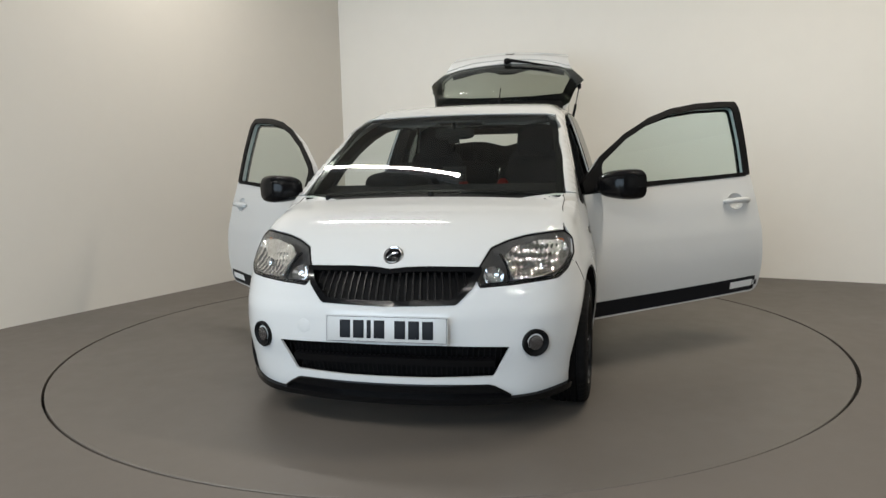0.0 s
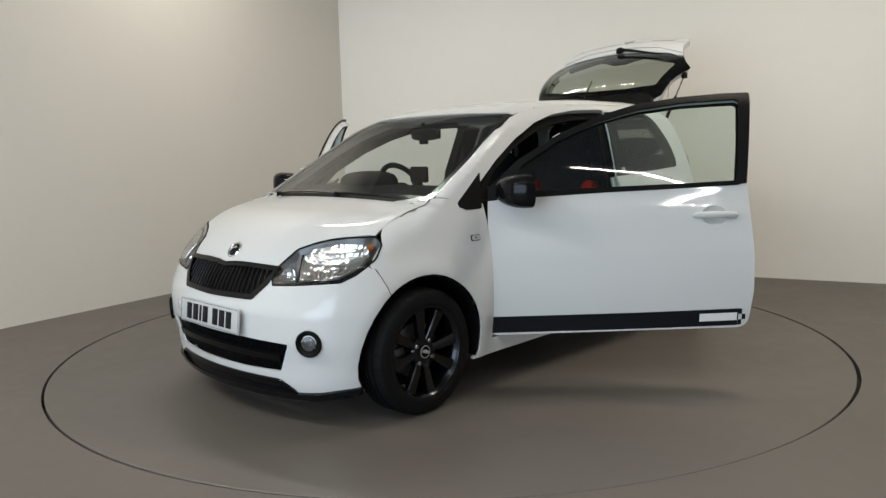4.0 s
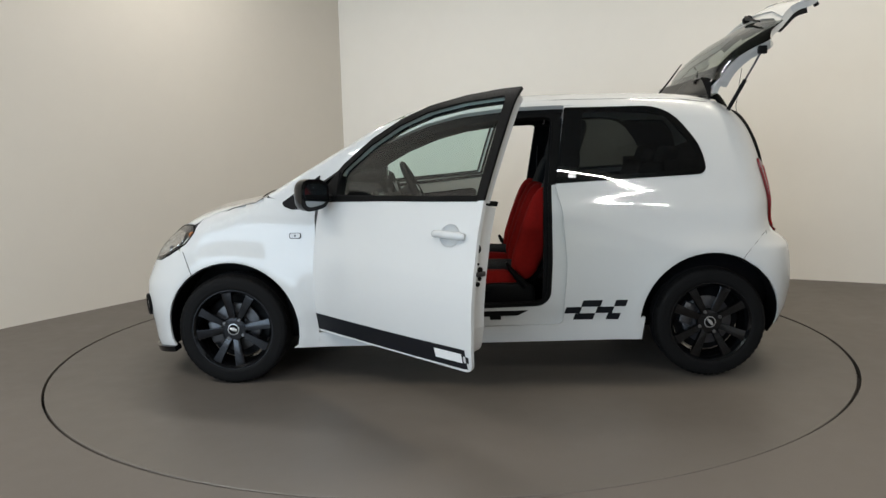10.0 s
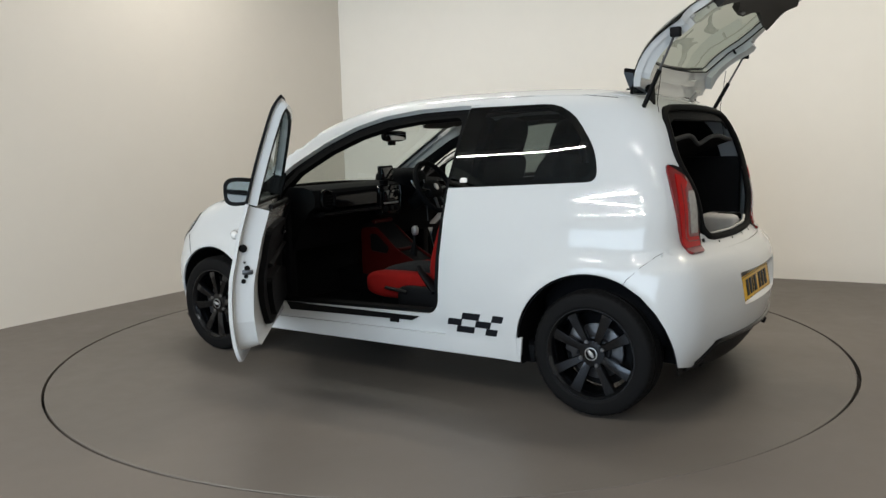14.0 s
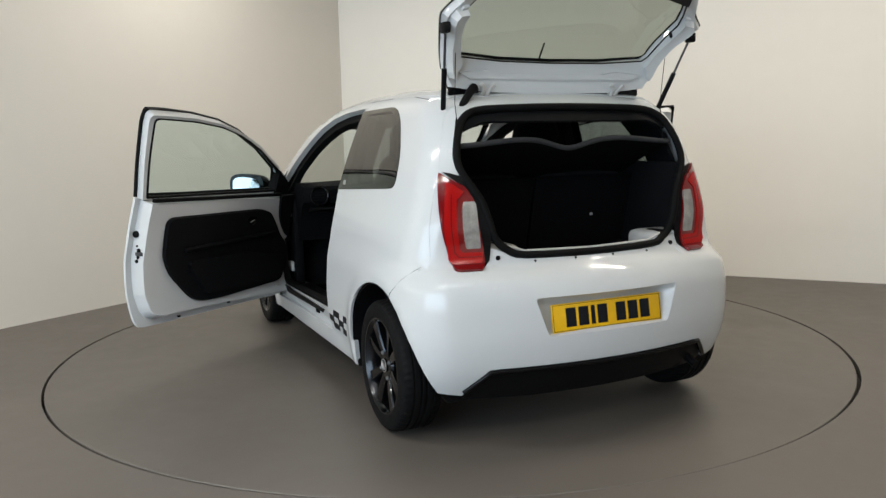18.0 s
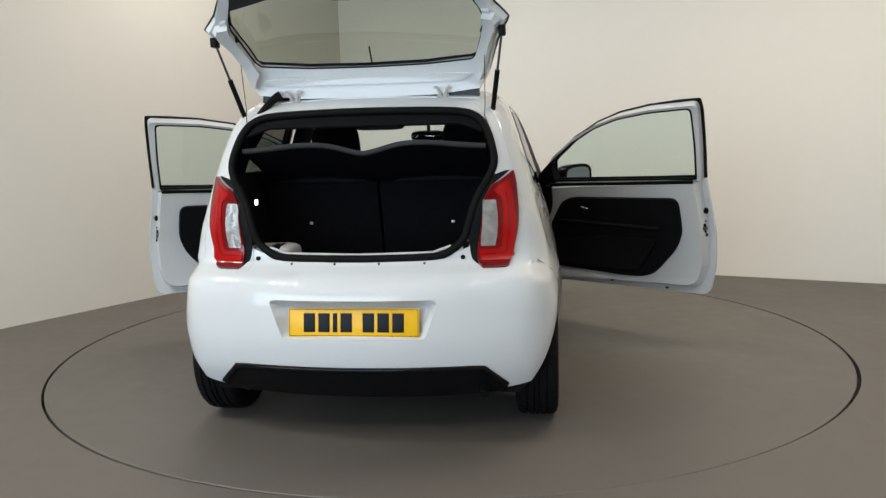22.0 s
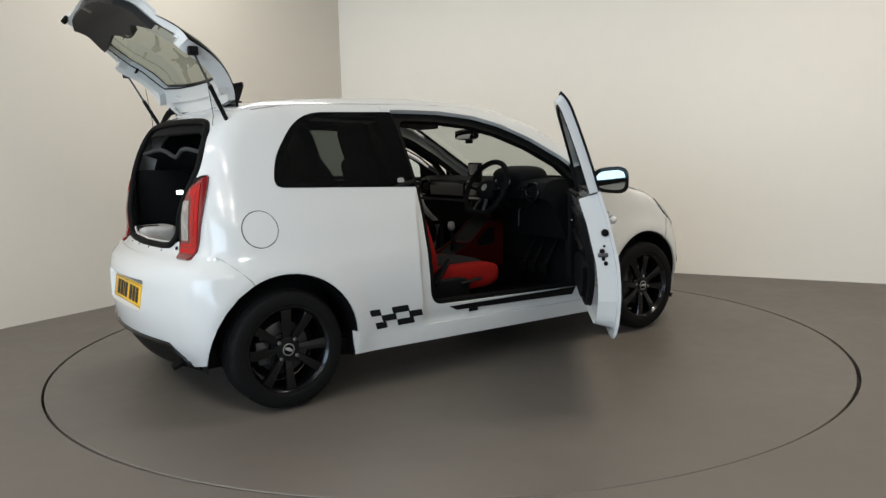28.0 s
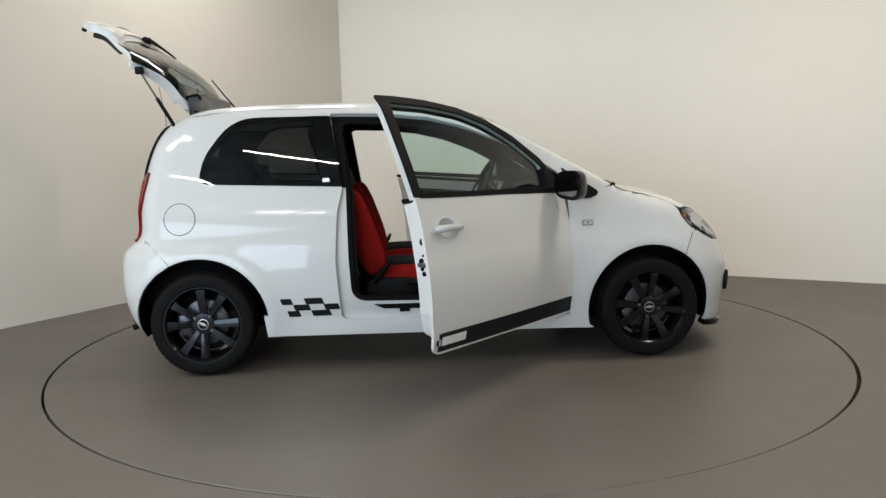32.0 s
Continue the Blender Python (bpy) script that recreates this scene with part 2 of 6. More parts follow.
T = 0.2
A, B = LEFT_LEN, RIGHT_LEN
slab("wall_left", [room(0, 0), room(A + T, 0), room(A + T, -T), room(-T, -T)], -0.1, ROOM_H, WALL_L, "plain off-white painted wall, shade in its colour, meeting a grey floor", "wall")
slab("wall_right", [room(0, 0), room(-T, 0), room(-T, B + T), room(0, B + T)], -0.1, ROOM_H, WALL_M, "plain cream-white painted wall, brighter light in its colour, behind the turntable", "wall")
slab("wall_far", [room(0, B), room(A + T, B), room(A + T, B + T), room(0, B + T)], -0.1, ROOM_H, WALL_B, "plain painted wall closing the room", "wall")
slab("wall_rear_1", [room(A, 0), room(A, DOOR_B0), room(A + T, DOOR_B0), room(A + T, 0)], -0.1, ROOM_H, DARK_WALL, "grey wall beside the shutter opening", "wall")
slab("wall_rear_2", [room(A, DOOR_B1), room(A, B), room(A + T, B), room(A + T, DOOR_B1)], -0.1, ROOM_H, DARK_WALL, "grey wall beside the shutter opening", "wall")
slab("wall_rear_3", [room(A, DOOR_B0), room(A, DOOR_B1), room(A + T, DOOR_B1), room(A + T, DOOR_B0)], DOOR_H, ROOM_H, DARK_WALL, "grey wall above the shutter opening", "wall")
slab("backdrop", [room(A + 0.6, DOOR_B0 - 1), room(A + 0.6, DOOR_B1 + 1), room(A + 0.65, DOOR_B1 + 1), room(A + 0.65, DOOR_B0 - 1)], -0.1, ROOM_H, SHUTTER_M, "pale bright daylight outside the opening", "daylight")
slab("ceiling", [room(-T, -T), room(A + T, -T), room(A + T, B + T), room(-T, B + T)], ROOM_H, ROOM_H + 0.15, CEIL_M, "grey ceiling with strip lights", "ceiling")


def floor_with_hole():
    """The floor sheet with the round pit of the turntable in it."""
    bm = bmesh.new()
    n = 192
    # the gap is uneven: wide at the right, nearly shut at the front right
    rim = []
    for i in range(n):
        t = math.degrees(2 * math.pi * i / n)
        near = [math.exp(-(((t - c + 180) % 360 - 180) / w) ** 2) for c, w in ((-62, 24), (-27, 11), (207, 30))]
        rim.append(RING_R - 0.008 + 0.0125 - 0.009 * near[0] + 0.009 * near[1] + 0.002 * near[2] + 0.0012 * math.sin(radians(5 * t)))
    inner = [bm.verts.new((r * math.cos(2 * math.pi * i / n), r * math.sin(2 * math.pi * i / n), 0.0)) for i, r in enumerate(rim)]
    low = [bm.verts.new((v.co.x, v.co.y, -0.05)) for v in inner]
    corners = [room(-0.1, -0.1), room(A + 1.2, -0.1), room(A + 1.2, B + 0.1), room(-0.1, B + 0.1)]
    sides = [(corners[i], corners[(i + 1) % 4]) for i in range(4)]
    outer = []
    for i in range(n):
        d = Vector((math.cos(2 * math.pi * i / n), math.sin(2 * math.pi * i / n), 0))
        best = 99.0
        for p, q in sides:
            e = q - p
            den = d.x * e.y - d.y * e.x
            if abs(den) > 1e-9:
                s = (p.x * e.y - p.y * e.x) / den
                u = (p.x * d.y - p.y * d.x) / den
                if s > 0 and -1e-6 <= u <= 1 + 1e-6:
                    best = min(best, s)
        outer.append(bm.verts.new(d * best * 1.03))
    for i in range(n):
        j = (i + 1) % n
        bm.faces.new((inner[i], outer[i], outer[j], inner[j]))
        bm.faces.new((low[i], inner[i], inner[j], low[j]))
    ob = part("floor", bm, FLOOR_M, None, smooth=False)
    return tagged(ob, "matt grey-brown painted floor round the turntable", "floor", kind="structure")


floor_with_hole()
turned("pit_bottom", [(0.001, -0.06), (RING_R + 0.05, -0.06), (RING_R + 0.05, -0.045), (0.001, -0.045)], GAP_M, None, 96)
tagged(bpy.data.objects["pit_bottom"], "dark pit under the turntable edge", "pit", kind="structure")
bm = bmesh.new()
lathe(bm, [(0.0001, -0.042), (RING_R - 0.03, -0.042), (RING_R - 0.03, 0.0), (0.0001, 0.0)], 192)
turntable = part("turntable", bm, DISC_M, None, angle=30)
turned("edge_ring", [(RING_R - 0.0297, -0.042), (RING_R - 0.008, -0.042), (RING_R - 0.008, -0.003), (RING_R - 0.011, 0.0), (RING_R - 0.0297, 0.0)], DISC_M, turntable, 192, None, "", True, 30)
tagged(turntable, "round grey painted turntable disc flush with the floor", "turntable")


def strip_light(p, length):
    base = new("strip_light")
    base.matrix_world = Matrix.Translation(p) @ TURN
    boxed("batten", (-length / 2 - 0.03, -0.04, 0.0), (length / 2 + 0.03, 0.04, 0.06), BATTEN_M, base, 0.006)
    for x in (0.18 - length / 2, length / 2 - 0.18):
        boxed("hanger", (x - 0.01, -0.01, 0.06), (x + 0.01, 0.01, 0.22), BATTEN_M, base, 0.002)
    return tagged(base, "white batten strip light hung from an unseen grey ceiling", "strip light", "ceiling strip lights")


# a fitting for every tube, the two added ones too
for a, b, length, w, warm in TUBES:
    strip_light(room(a, b, TUBE_Z), length)
# ---------------------------------------------------------------- the car's surface
# x forward from the middle of the wheelbase, y to the car's left, z up
from mathutils.geometry import delaunay_2d_cdt


def curve_of(*pts):
    """A smooth curve through (x, value) pairs in rising x."""
    xs, ys = np.array([p[0] for p in pts], float), np.array([p[1] for p in pts], float)
    d = np.diff(ys) / np.diff(xs)
    m = np.empty_like(xs)
    m[0], m[-1] = d[0], d[-1]
    h = np.diff(xs)
    for i in range(1, len(xs) - 1):
        m[i] = 0.0 if d[i - 1] * d[i] <= 0 else (h[i - 1] + h[i]) / (h[i - 1] / d[i] + h[i] / d[i - 1])

    def value(x):
        x = np.asarray(x, float)
        xc = np.clip(x, xs[0], xs[-1])
        i = np.clip(np.searchsorted(xs, xc) - 1, 0, len(xs) - 2)
        t = (xc - xs[i]) / h[i]
        v = (ys[i] * (1 + 2 * t) * (1 - t) ** 2 + ys[i + 1] * t * t * (3 - 2 * t)
             + h[i] * (m[i] * t * (1 - t) ** 2 - m[i + 1] * t * t * (1 - t)))
        return v + np.where(x < xs[0], (x - xs[0]) * m[0], 0) + np.where(x > xs[-1], (x - xs[-1]) * m[-1], 0)
    return value


top_line = curve_of((-1.62, 1.28), (-1.45, 1.380), (-1.3, 1.416), (-1.1, 1.441), (-0.8, 1.455), (-0.45, 1.457), (-0.1, 1.445), (0.1, 1.425),
                    (0.285, 1.384), (0.44, 1.322), (0.64, 1.214), (0.86, 1.090), (0.97, 1.0265), (1.068, 0.9699), (1.076, 0.9652), (1.085, 0.9605), (1.105, 0.951), (1.15, 0.942), (1.3, 0.915), (1.5, 0.872),
                    (1.65, 0.820), (1.75, 0.770), (1.9, 0.69))
nose_line = curve_of((0.1, 1.755), (0.2, 1.79), (0.28, 1.80), (0.4, 1.822), (0.5, 1.820), (0.56, 1.80), (0.62, 1.776), (0.70, 1.740),
                     (0.75, 1.705), (0.80, 1.66), (0.9, 1.56), (1.1, 1.3))
tail_line = curve_of((0.15, -1.61), (0.25, -1.685), (0.35, -1.732), (0.48, -1.752), (0.60, -1.748), (0.67, -1.722), (0.715, -1.655),
                     (0.74, -1.622), (0.9, -1.606), (1.09, -1.566), (1.2, -1.533), (1.3, -1.487), (1.38, -1.43), (1.46, -1.34))
half_width = curve_of((0.15, 0.765), (0.24, 0.782), (0.30, 0.790), (0.40, 0.802), (0.52, 0.808), (0.65, 0.800), (0.76, 0.777), (0.85, 0.757),
                      (0.93, 0.732), (0.98, 0.717), (1.1, 0.681), (1.2, 0.648), (1.3, 0.612), (1.37, 0.585), (1.47, 0.54))
HUB_X, HUB_Z, TYRE_R = 1.21, 0.288, 0.294
BOW, ROOF_BOW = 0.045, 0.06      # how far the ends of the windscreen lie behind its middle


def smax(a, b, k):
    h = np.maximum(k - np.abs(a - b), 0) / k
    return np.maximum(a, b) + h * h * k * 0.25


def step01(a, b, x):
    t = np.clip((x - a) / (b - a), 0, 1)
    return t * t * (3 - 2 * t)


def body(x, y, z):
    """Below nought inside the car's skin, above it outside."""
    ay = np.abs(y)
    w = half_width(z)
    w = w - 0.055 * np.clip((x - 0.75) / 0.85, 0, 2) ** 2 - 0.045 * np.clip((-0.95 - x) / 0.65, 0, 2) ** 2
    for s in (1, -1):
        r = np.hypot(x - s * HUB_X, z - HUB_Z)
        w = w + 0.010 * np.exp(-((r - 0.365) / 0.05) ** 2)
    w = w - 0.008 * np.exp(-((z - 0.30) / 0.05) ** 2) * step01(-0.8, -0.6, x) * (1 - step01(0.7, 0.9, x))
    side = ay - w
    bend = BOW * step01(-0.3, 0.5, x)
    xe = x + bend * y * y
    e = 1e-3
    zt, zt2 = top_line(xe), top_line(xe + e)
    top = (z - (zt - 0.048 * y * y)) / np.sqrt(1 + ((zt2 - zt) / e) ** 2)
    front = x - (nose_line(z) - 0.29 * y * y)
    sl = (tail_line(z + e) - tail_line(z)) / e
    rear = (tail_line(z) + (0.25 - 0.07 * step01(0.62, 0.75, z)) * y * y - x) / np.sqrt(1 + np.minimum(np.abs(sl), 1.6) ** 2)
    v = smax(side, top, 0.10 - 0.078 * step01(0.2, 0.5, x) * (1 - step01(1.05, 1.25, x)))
    v = smax(v, front, 0.20)
    return smax(v, rear, 0.13)


def cast(o, d, reach=1.25):
    """Where rays from inside the body leave its skin, and the normals there."""
    o, d = np.asarray(o, float), np.asarray(d, float)
    n = len(o)
    lo, hi = np.zeros(n), np.full(n, reach)
    flo, fhi = np.full(n, -0.5), np.full(n, 0.5)
    found = np.zeros(n, bool)
    s0, f0 = np.zeros(n), np.full(n, -0.5)
    for s in np.linspace(0.06, reach, 17):
        q = o + d * s
        f = body(q[:, 0], q[:, 1], q[:, 2])
        out = (f > 0) & ~found
        lo[out], hi[out], flo[out], fhi[out] = s0[out], s, f0[out], f[out]
        found |= out
        if found.all():
            break
        s0, f0 = np.full(n, s), f
    for k in range(9):
        mid = np.clip(lo - flo * (hi - lo) / (fhi - flo), lo + 0.02 * (hi - lo), hi - 0.02 * (hi - lo)) if k % 3 < 2 else (lo + hi) / 2
        q = o + d * mid[:, None]
        f = body(q[:, 0], q[:, 1], q[:, 2])
        out = f > 0
        hi, fhi = np.where(out, mid, hi), np.where(out, f, fhi)
        lo, flo = np.where(out, lo, mid), np.where(out, flo, f)
    mid = lo - flo * (hi - lo) / np.maximum(fhi - flo, 1e-12)
    p = o + d * mid[:, None]
    e = 2e-4
    big = np.concatenate([p + np.eye(3)[k] * e * g for k in range(3) for g in (1, -1)])
    v = body(big[:, 0], big[:, 1], big[:, 2]).reshape(3, 2, n)
    g = (v[:, 0] - v[:, 1]).T
    return p, g / np.maximum(np.linalg.norm(g, axis=1), 1e-9)[:, None]


# charts: two numbers to a ray from inside the body
def side_chart(s):
    def rays(a, b):
        z = np.zeros_like(a)
        return np.stack([a, z, b], -1), np.stack([z, z + s, z], -1)
    return rays


def top_chart(a, b):
    z = np.zeros_like(a)
    return np.stack([a, b, z + 0.55], -1), np.stack([z, z, z + 1], -1)


def nose_chart(a, b):
    """a: degrees from straight ahead to the left, b: height."""
    z = np.zeros_like(a)
    r = np.radians(a)
    return np.stack([z + 0.9, z, b], -1), np.stack([np.cos(r), np.sin(r), z], -1)


def tail_chart(a, b):
    """a: degrees from straight back to the left, b: height."""
    z = np.zeros_like(a)
    r = np.radians(a)
    return np.stack([z - 0.9, z, b], -1), np.stack([-np.cos(r), np.sin(r), z], -1)


def hatch_chart(a, b):
    """a: y, b: degrees above straight back."""
    z = np.zeros_like(a)
    r = np.radians(b)
    return np.stack([z - 1.0, a, z + 0.80], -1), np.stack([-np.cos(r), z, np.sin(r)], -1)


SCALE = {nose_chart: (0.0145, 1.0), tail_chart: (0.0135, 1.0), hatch_chart: (1.0, 0.0105)}


def rounded(pts, r=0.0, segs=5):
    """A polygon with rounded corners; a point may carry its own radius as a third number."""
    n, out = len(pts), []
    for i in range(n):
        p, a, b = Vector(pts[i][:2]), Vector(pts[i - 1][:2]), Vector(pts[(i + 1) % n][:2])
        q = pts[i][2] if len(pts[i]) > 2 else r
        u, v = a - p, b - p
        q = min(q, 0.49 * u.length, 0.49 * v.length)
        if q < 1e-5:
            out.append(p)
            continue
        u, v = p + u.normalized() * q, p + v.normalized() * q
        for k in range(segs + 1):
            t = k / segs
            out.append(u * (1 - t) ** 2 + p * 2 * t * (1 - t) + v * t * t)
    return out


def inside(p, loop):
    c = np.zeros(len(p), bool)
    n = len(loop)
    for i in range(n):
        x1, y1 = loop[i]
        x2, y2 = loop[(i + 1) % n]
        if y1 == y2:
            continue
        k = ((y1 > p[:, 1]) != (y2 > p[:, 1])) & (p[:, 0] < (x2 - x1) * (p[:, 1] - y1) / (y2 - y1) + x1)
        c ^= k
    return c


def flat_fill(loops, step, sc=(1.0, 1.0)):
    """Triangles that fill the first loop less the others, with points at about the step."""
    s = np.array(sc)
    loops = [np.array([tuple(p)[:2] for p in l], float) * s for l in loops]
    verts, edges = [], []
    for l in loops:
        dense = []
        for i in range(len(l)):
            p, q = l[i], l[(i + 1) % len(l)]
            k = max(1, int(math.ceil(np.linalg.norm(q - p) / step)))
            dense += [p + (q - p) * t / k for t in range(k)]
        b = len(verts)
        verts += dense
        edges += [(b + i, b + (i + 1) % len(dense)) for i in range(len(dense))]
    edge_pts = np.array(verts)
    lo, hi = loops[0].min(0), loops[0].max(0)
    gx, gy = np.meshgrid(np.arange(lo[0] + step / 2, hi[0], step), np.arange(lo[1] + step / 2, hi[1], step))
    gx[1::2] += step / 2
    g = np.stack([gx.ravel(), gy.ravel()], -1)
    if len(g):
        keep = inside(g, loops[0])
        for l in loops[1:]:
            keep &= ~inside(g, l)
        g = g[keep]
    if len(g):
        near = np.full(len(g), 9.0)
        for i in range(0, len(edge_pts), 200):
            near = np.minimum(near, np.sqrt(((g[:, None] - edge_pts[None, i:i + 200]) ** 2).sum(-1)).min(1))
        g = g[near > step * 0.45]
    pts = [Vector(p) for p in edge_pts] + [Vector(p) for p in g]
    v, e, f, *_ = delaunay_2d_cdt(pts, edges, [], 2, 1e-6)
    v = np.array([tuple(q) for q in v])
    tri = np.array([(q[0], q[k], q[k + 1]) for q in f for k in range(1, len(q) - 1)])
    c = v[tri].mean(1)
    keep = inside(c, loops[0])
    for l in loops[1:]:
        keep &= ~inside(c, l)
    tri = [tuple(t) for t in tri[keep].tolist()]
    return v / s, tri


def skin(name, loops, chart, material, parent, step=0.03, lift=0.0, thick=0.004, label="", inner=None, flip=False, shape=None):
    """A panel on the car's skin: loops in the chart, lifted along the normal, with thickness inwards."""
    if loops and not isinstance(loops[0], list):
        loops = [loops]
    uv, tri = flat_fill(loops, step, SCALE.get(chart, (1.0, 1.0)))
    o, d = chart(uv[:, 0], uv[:, 1])
    p, n = cast(o, d)
    if shape is not None:
        p = p + shape(p, n, uv)
    p = p + n * lift
    if shape is not None:
        n = normals_of(p, tri, n)
    return sheet(name, p, n, tri, material, parent, thick, label, inner)


def normals_of(p, tri, n):
    """Vertex normals of a shaped sheet, on the same side as the normals given."""
    t = np.array(tri)
    f = np.cross(p[t[:, 1]] - p[t[:, 0]], p[t[:, 2]] - p[t[:, 0]])
    f = f * np.where((f * n[t[:, 0]]).sum(1) < 0, -1.0, 1.0)[:, None]
    out = np.zeros_like(p)
    for k in range(3):
        np.add.at(out, t[:, k], f)
    return out / np.maximum(np.linalg.norm(out, axis=1), 1e-12)[:, None]


def sheet(name, p, n, tri, material, parent, thick, label="", inner=None):
    """A mesh from points, normals and triangles, closed by a back face and a rim."""
    if not tri:
        raise ValueError(name + " is empty")
    a, b, c = (p[[t[k] for t in tri]] for k in range(3))
    good = ((np.cross(b - a, c - a) * n[[t[0] for t in tri]]).sum(1) > 0).mean() > 0.5
    if not good:
        tri = [t[::-1] for t in tri]
    count = {}
    for t in tri:
        for i in range(3):
            k = (t[i], t[(i + 1) % 3])
            count[k] = count.get(k, 0) + 1
    rim = [k for k in count if (k[1], k[0]) not in count]
    m = len(p)
    verts = [tuple(q) for q in p]
    norms = [tuple(q) for q in n]
    faces = [tuple(t) for t in tri]
    mats = [0] * len(faces)
    if thick:
        q = p - n * thick
        verts += [tuple(v) for v in q]
        norms += [tuple(-v) for v in n]
        faces += [tuple(m + i for i in t[::-1]) for t in tri]
        mats += [1 if inner else 0] * len(tri)
        for i, j in rim:
            b0 = len(verts)
            verts += [tuple(p[i]), tuple(p[j]), tuple(q[j]), tuple(q[i])]
            w = np.cross(p[j] - p[i], n[i])
            w = w / max(np.linalg.norm(w), 1e-9)
            norms += [tuple(w)] * 4
            faces.append((b0 + 1, b0, b0 + 3, b0 + 2))
            mats.append(0)
    me = bpy.data.meshes.new(name)
    me.from_pydata(verts, [], faces)
    me.materials.append(material)
    if inner:
        me.materials.append(inner)
    me.polygons.foreach_set("use_smooth", [True] * len(me.polygons))
    me.polygons.foreach_set("material_index", mats)
    me.update()
    me.normals_split_custom_set_from_vertices(norms)
    ob = new(name, me)
    ob.parent = parent
    if label:
        tagged(ob, label)
    return ob


def on_skin(chart, a, b, lift=0.0):
    """A point of the skin and its normal, as vectors."""
    o, d = chart(np.array([float(a)]), np.array([float(b)]))
    p, n = cast(o, d)
    return Vector(p[0]) + Vector(n[0]) * lift, Vector(n[0])


def top_z(x, y):
    return on_skin(top_chart, x, y)[0].z


def to_nose(x, z, s=1):
    """A side point (x, z) in the chart of the nose."""
    p, _ = on_skin(side_chart(s), x, z)
    return (math.degrees(math.atan2(p.y, p.x - 0.9)), z)


def to_tail(x, z, s=1):
    p, _ = on_skin(side_chart(s), x, z)
    return (math.degrees(math.atan2(p.y, -0.9 - p.x)), z)


def nose_y(y, z):
    """A front point (y, z) in the chart of the nose."""
    x = float(nose_line(z)) - 0.29 * y * y
    return (math.degrees(math.atan2(y, x - 0.9)), z)


def hp(y, z):
    x = float(tail_line(z)) + 0.18 * y * y
    return (y, math.degrees(math.atan2(z - 0.80, -1.0 - x)))


def tail_y(y, z):
    x = float(tail_line(z)) + 0.18 * y * y
    return (math.degrees(math.atan2(y, -0.9 - x)), z)


def mirrored(pts):
    return [(-p[0], *p[1:]) for p in pts][::-1]


car = new("car")
tagged(car, "small white three-door hatchback with both doors and tailgate open", "car")
SIDES = ((1, "left"), (-1, "right"))
ARCH_F, ARCH_R = 0.347, 0.352

# bonnet: from the grille's upper edge to the windscreen
bon_f = [tuple(on_skin(nose_chart, a, 0.694 - 0.008 * math.exp(-(a / 4.0) ** 2))[0][:2]) for a in np.linspace(-25.2, 25.2, 15)]
LAMP_TOP = [(30.0, 0.763), (36.0, 0.790), (41.5, 0.806), (48.0, 0.815), (53.8, 0.817)]
bon_side = [tuple(on_skin(nose_chart, a, z + 0.004)[0][:2]) for a, z in LAMP_TOP] + [(1.2, 0.668), (1.09, 0.668), (1.045, 0.658)]
bon_back = [(1.115 - BOW * y * y, y) for y in np.linspace(0.63, -0.63, 15)]
skin("bonnet", bon_f + bon_side + bon_back + [(x, -y) for x, y in bon_side[::-1]], top_chart, WHITE, car, 0.03, 0.0015, 0.012)
# scuttle between bonnet and windscreen
sc = [(1.125 - BOW * y * y, y) for y in np.linspace(-0.60, 0.60, 15)] + [(1.045 - BOW * y * y, y) for y in np.linspace(0.60, -0.60, 15)]
skin("scuttle", sc, top_chart, BLACK_PLASTIC, car, 0.04, -0.006, 0.006)
# windscreen with its black border, roof
WS_TOP = 0.335


def ws_edge(x):
    return 0.682 - (1.06 - x) * 0.155


ws = [(1.075 - BOW * y * y, y) for y in np.linspace(-0.662, 0.662, 17)] + [(x, ws_edge(x)) for x in (0.85, 0.65, 0.5)] + \
     [(WS_TOP - ROOF_BOW * y * y, y) for y in np.linspace(0.556, -0.556, 15)] + [(x, -ws_edge(x)) for x in (0.5, 0.65, 0.85)]
skin("windscreen", ws, top_chart, GLASS_SCREEN, car, 0.05, 0.0, 0.0, "clear laminated windscreen")
wi = [(1.045 - BOW * y * y, y) for y in np.linspace(-0.625, 0.625, 17)] + [(x, ws_edge(x) - 0.035) for x in (0.85, 0.65, 0.5)] + \
     [(WS_TOP + 0.028 - ROOF_BOW * y * y, y) for y in np.linspace(0.516, -0.516, 15)] + [(x, 0.035 - ws_edge(x)) for x in (0.5, 0.65, 0.85)]
skin("windscreen_border", [ws, wi], top_chart, BLACK_GLOSS, car, 0.04, -0.004, 0.004)
ROOF_Y = 0.546
roof = [(WS_TOP - 0.012 - ROOF_BOW * y * y, y) for y in np.linspace(-0.556, 0.556, 15)] + [(x, ROOF_Y) for x in (0.1, -0.3, -0.8, -1.1)] + \
       [(-1.22, 0.52), (-1.30, 0.50)] + [(-1.30, -0.50), (-1.22, -0.52)] + [(x, -ROOF_Y) for x in (-1.1, -0.8, -0.3, 0.1)]
skin("roof", roof, top_chart, WHITE, car, 0.04, 0.0012, 0.006)
skin("headliner", [(0.30 - ROOF_BOW * y * y, y) for y in np.linspace(-0.5, 0.5, 9)] + [(-1.25, 0.48), (-1.25, -0.48)], top_chart, HEADLINER, car, 0.08, -0.045, 0.01, "grey fabric headliner")


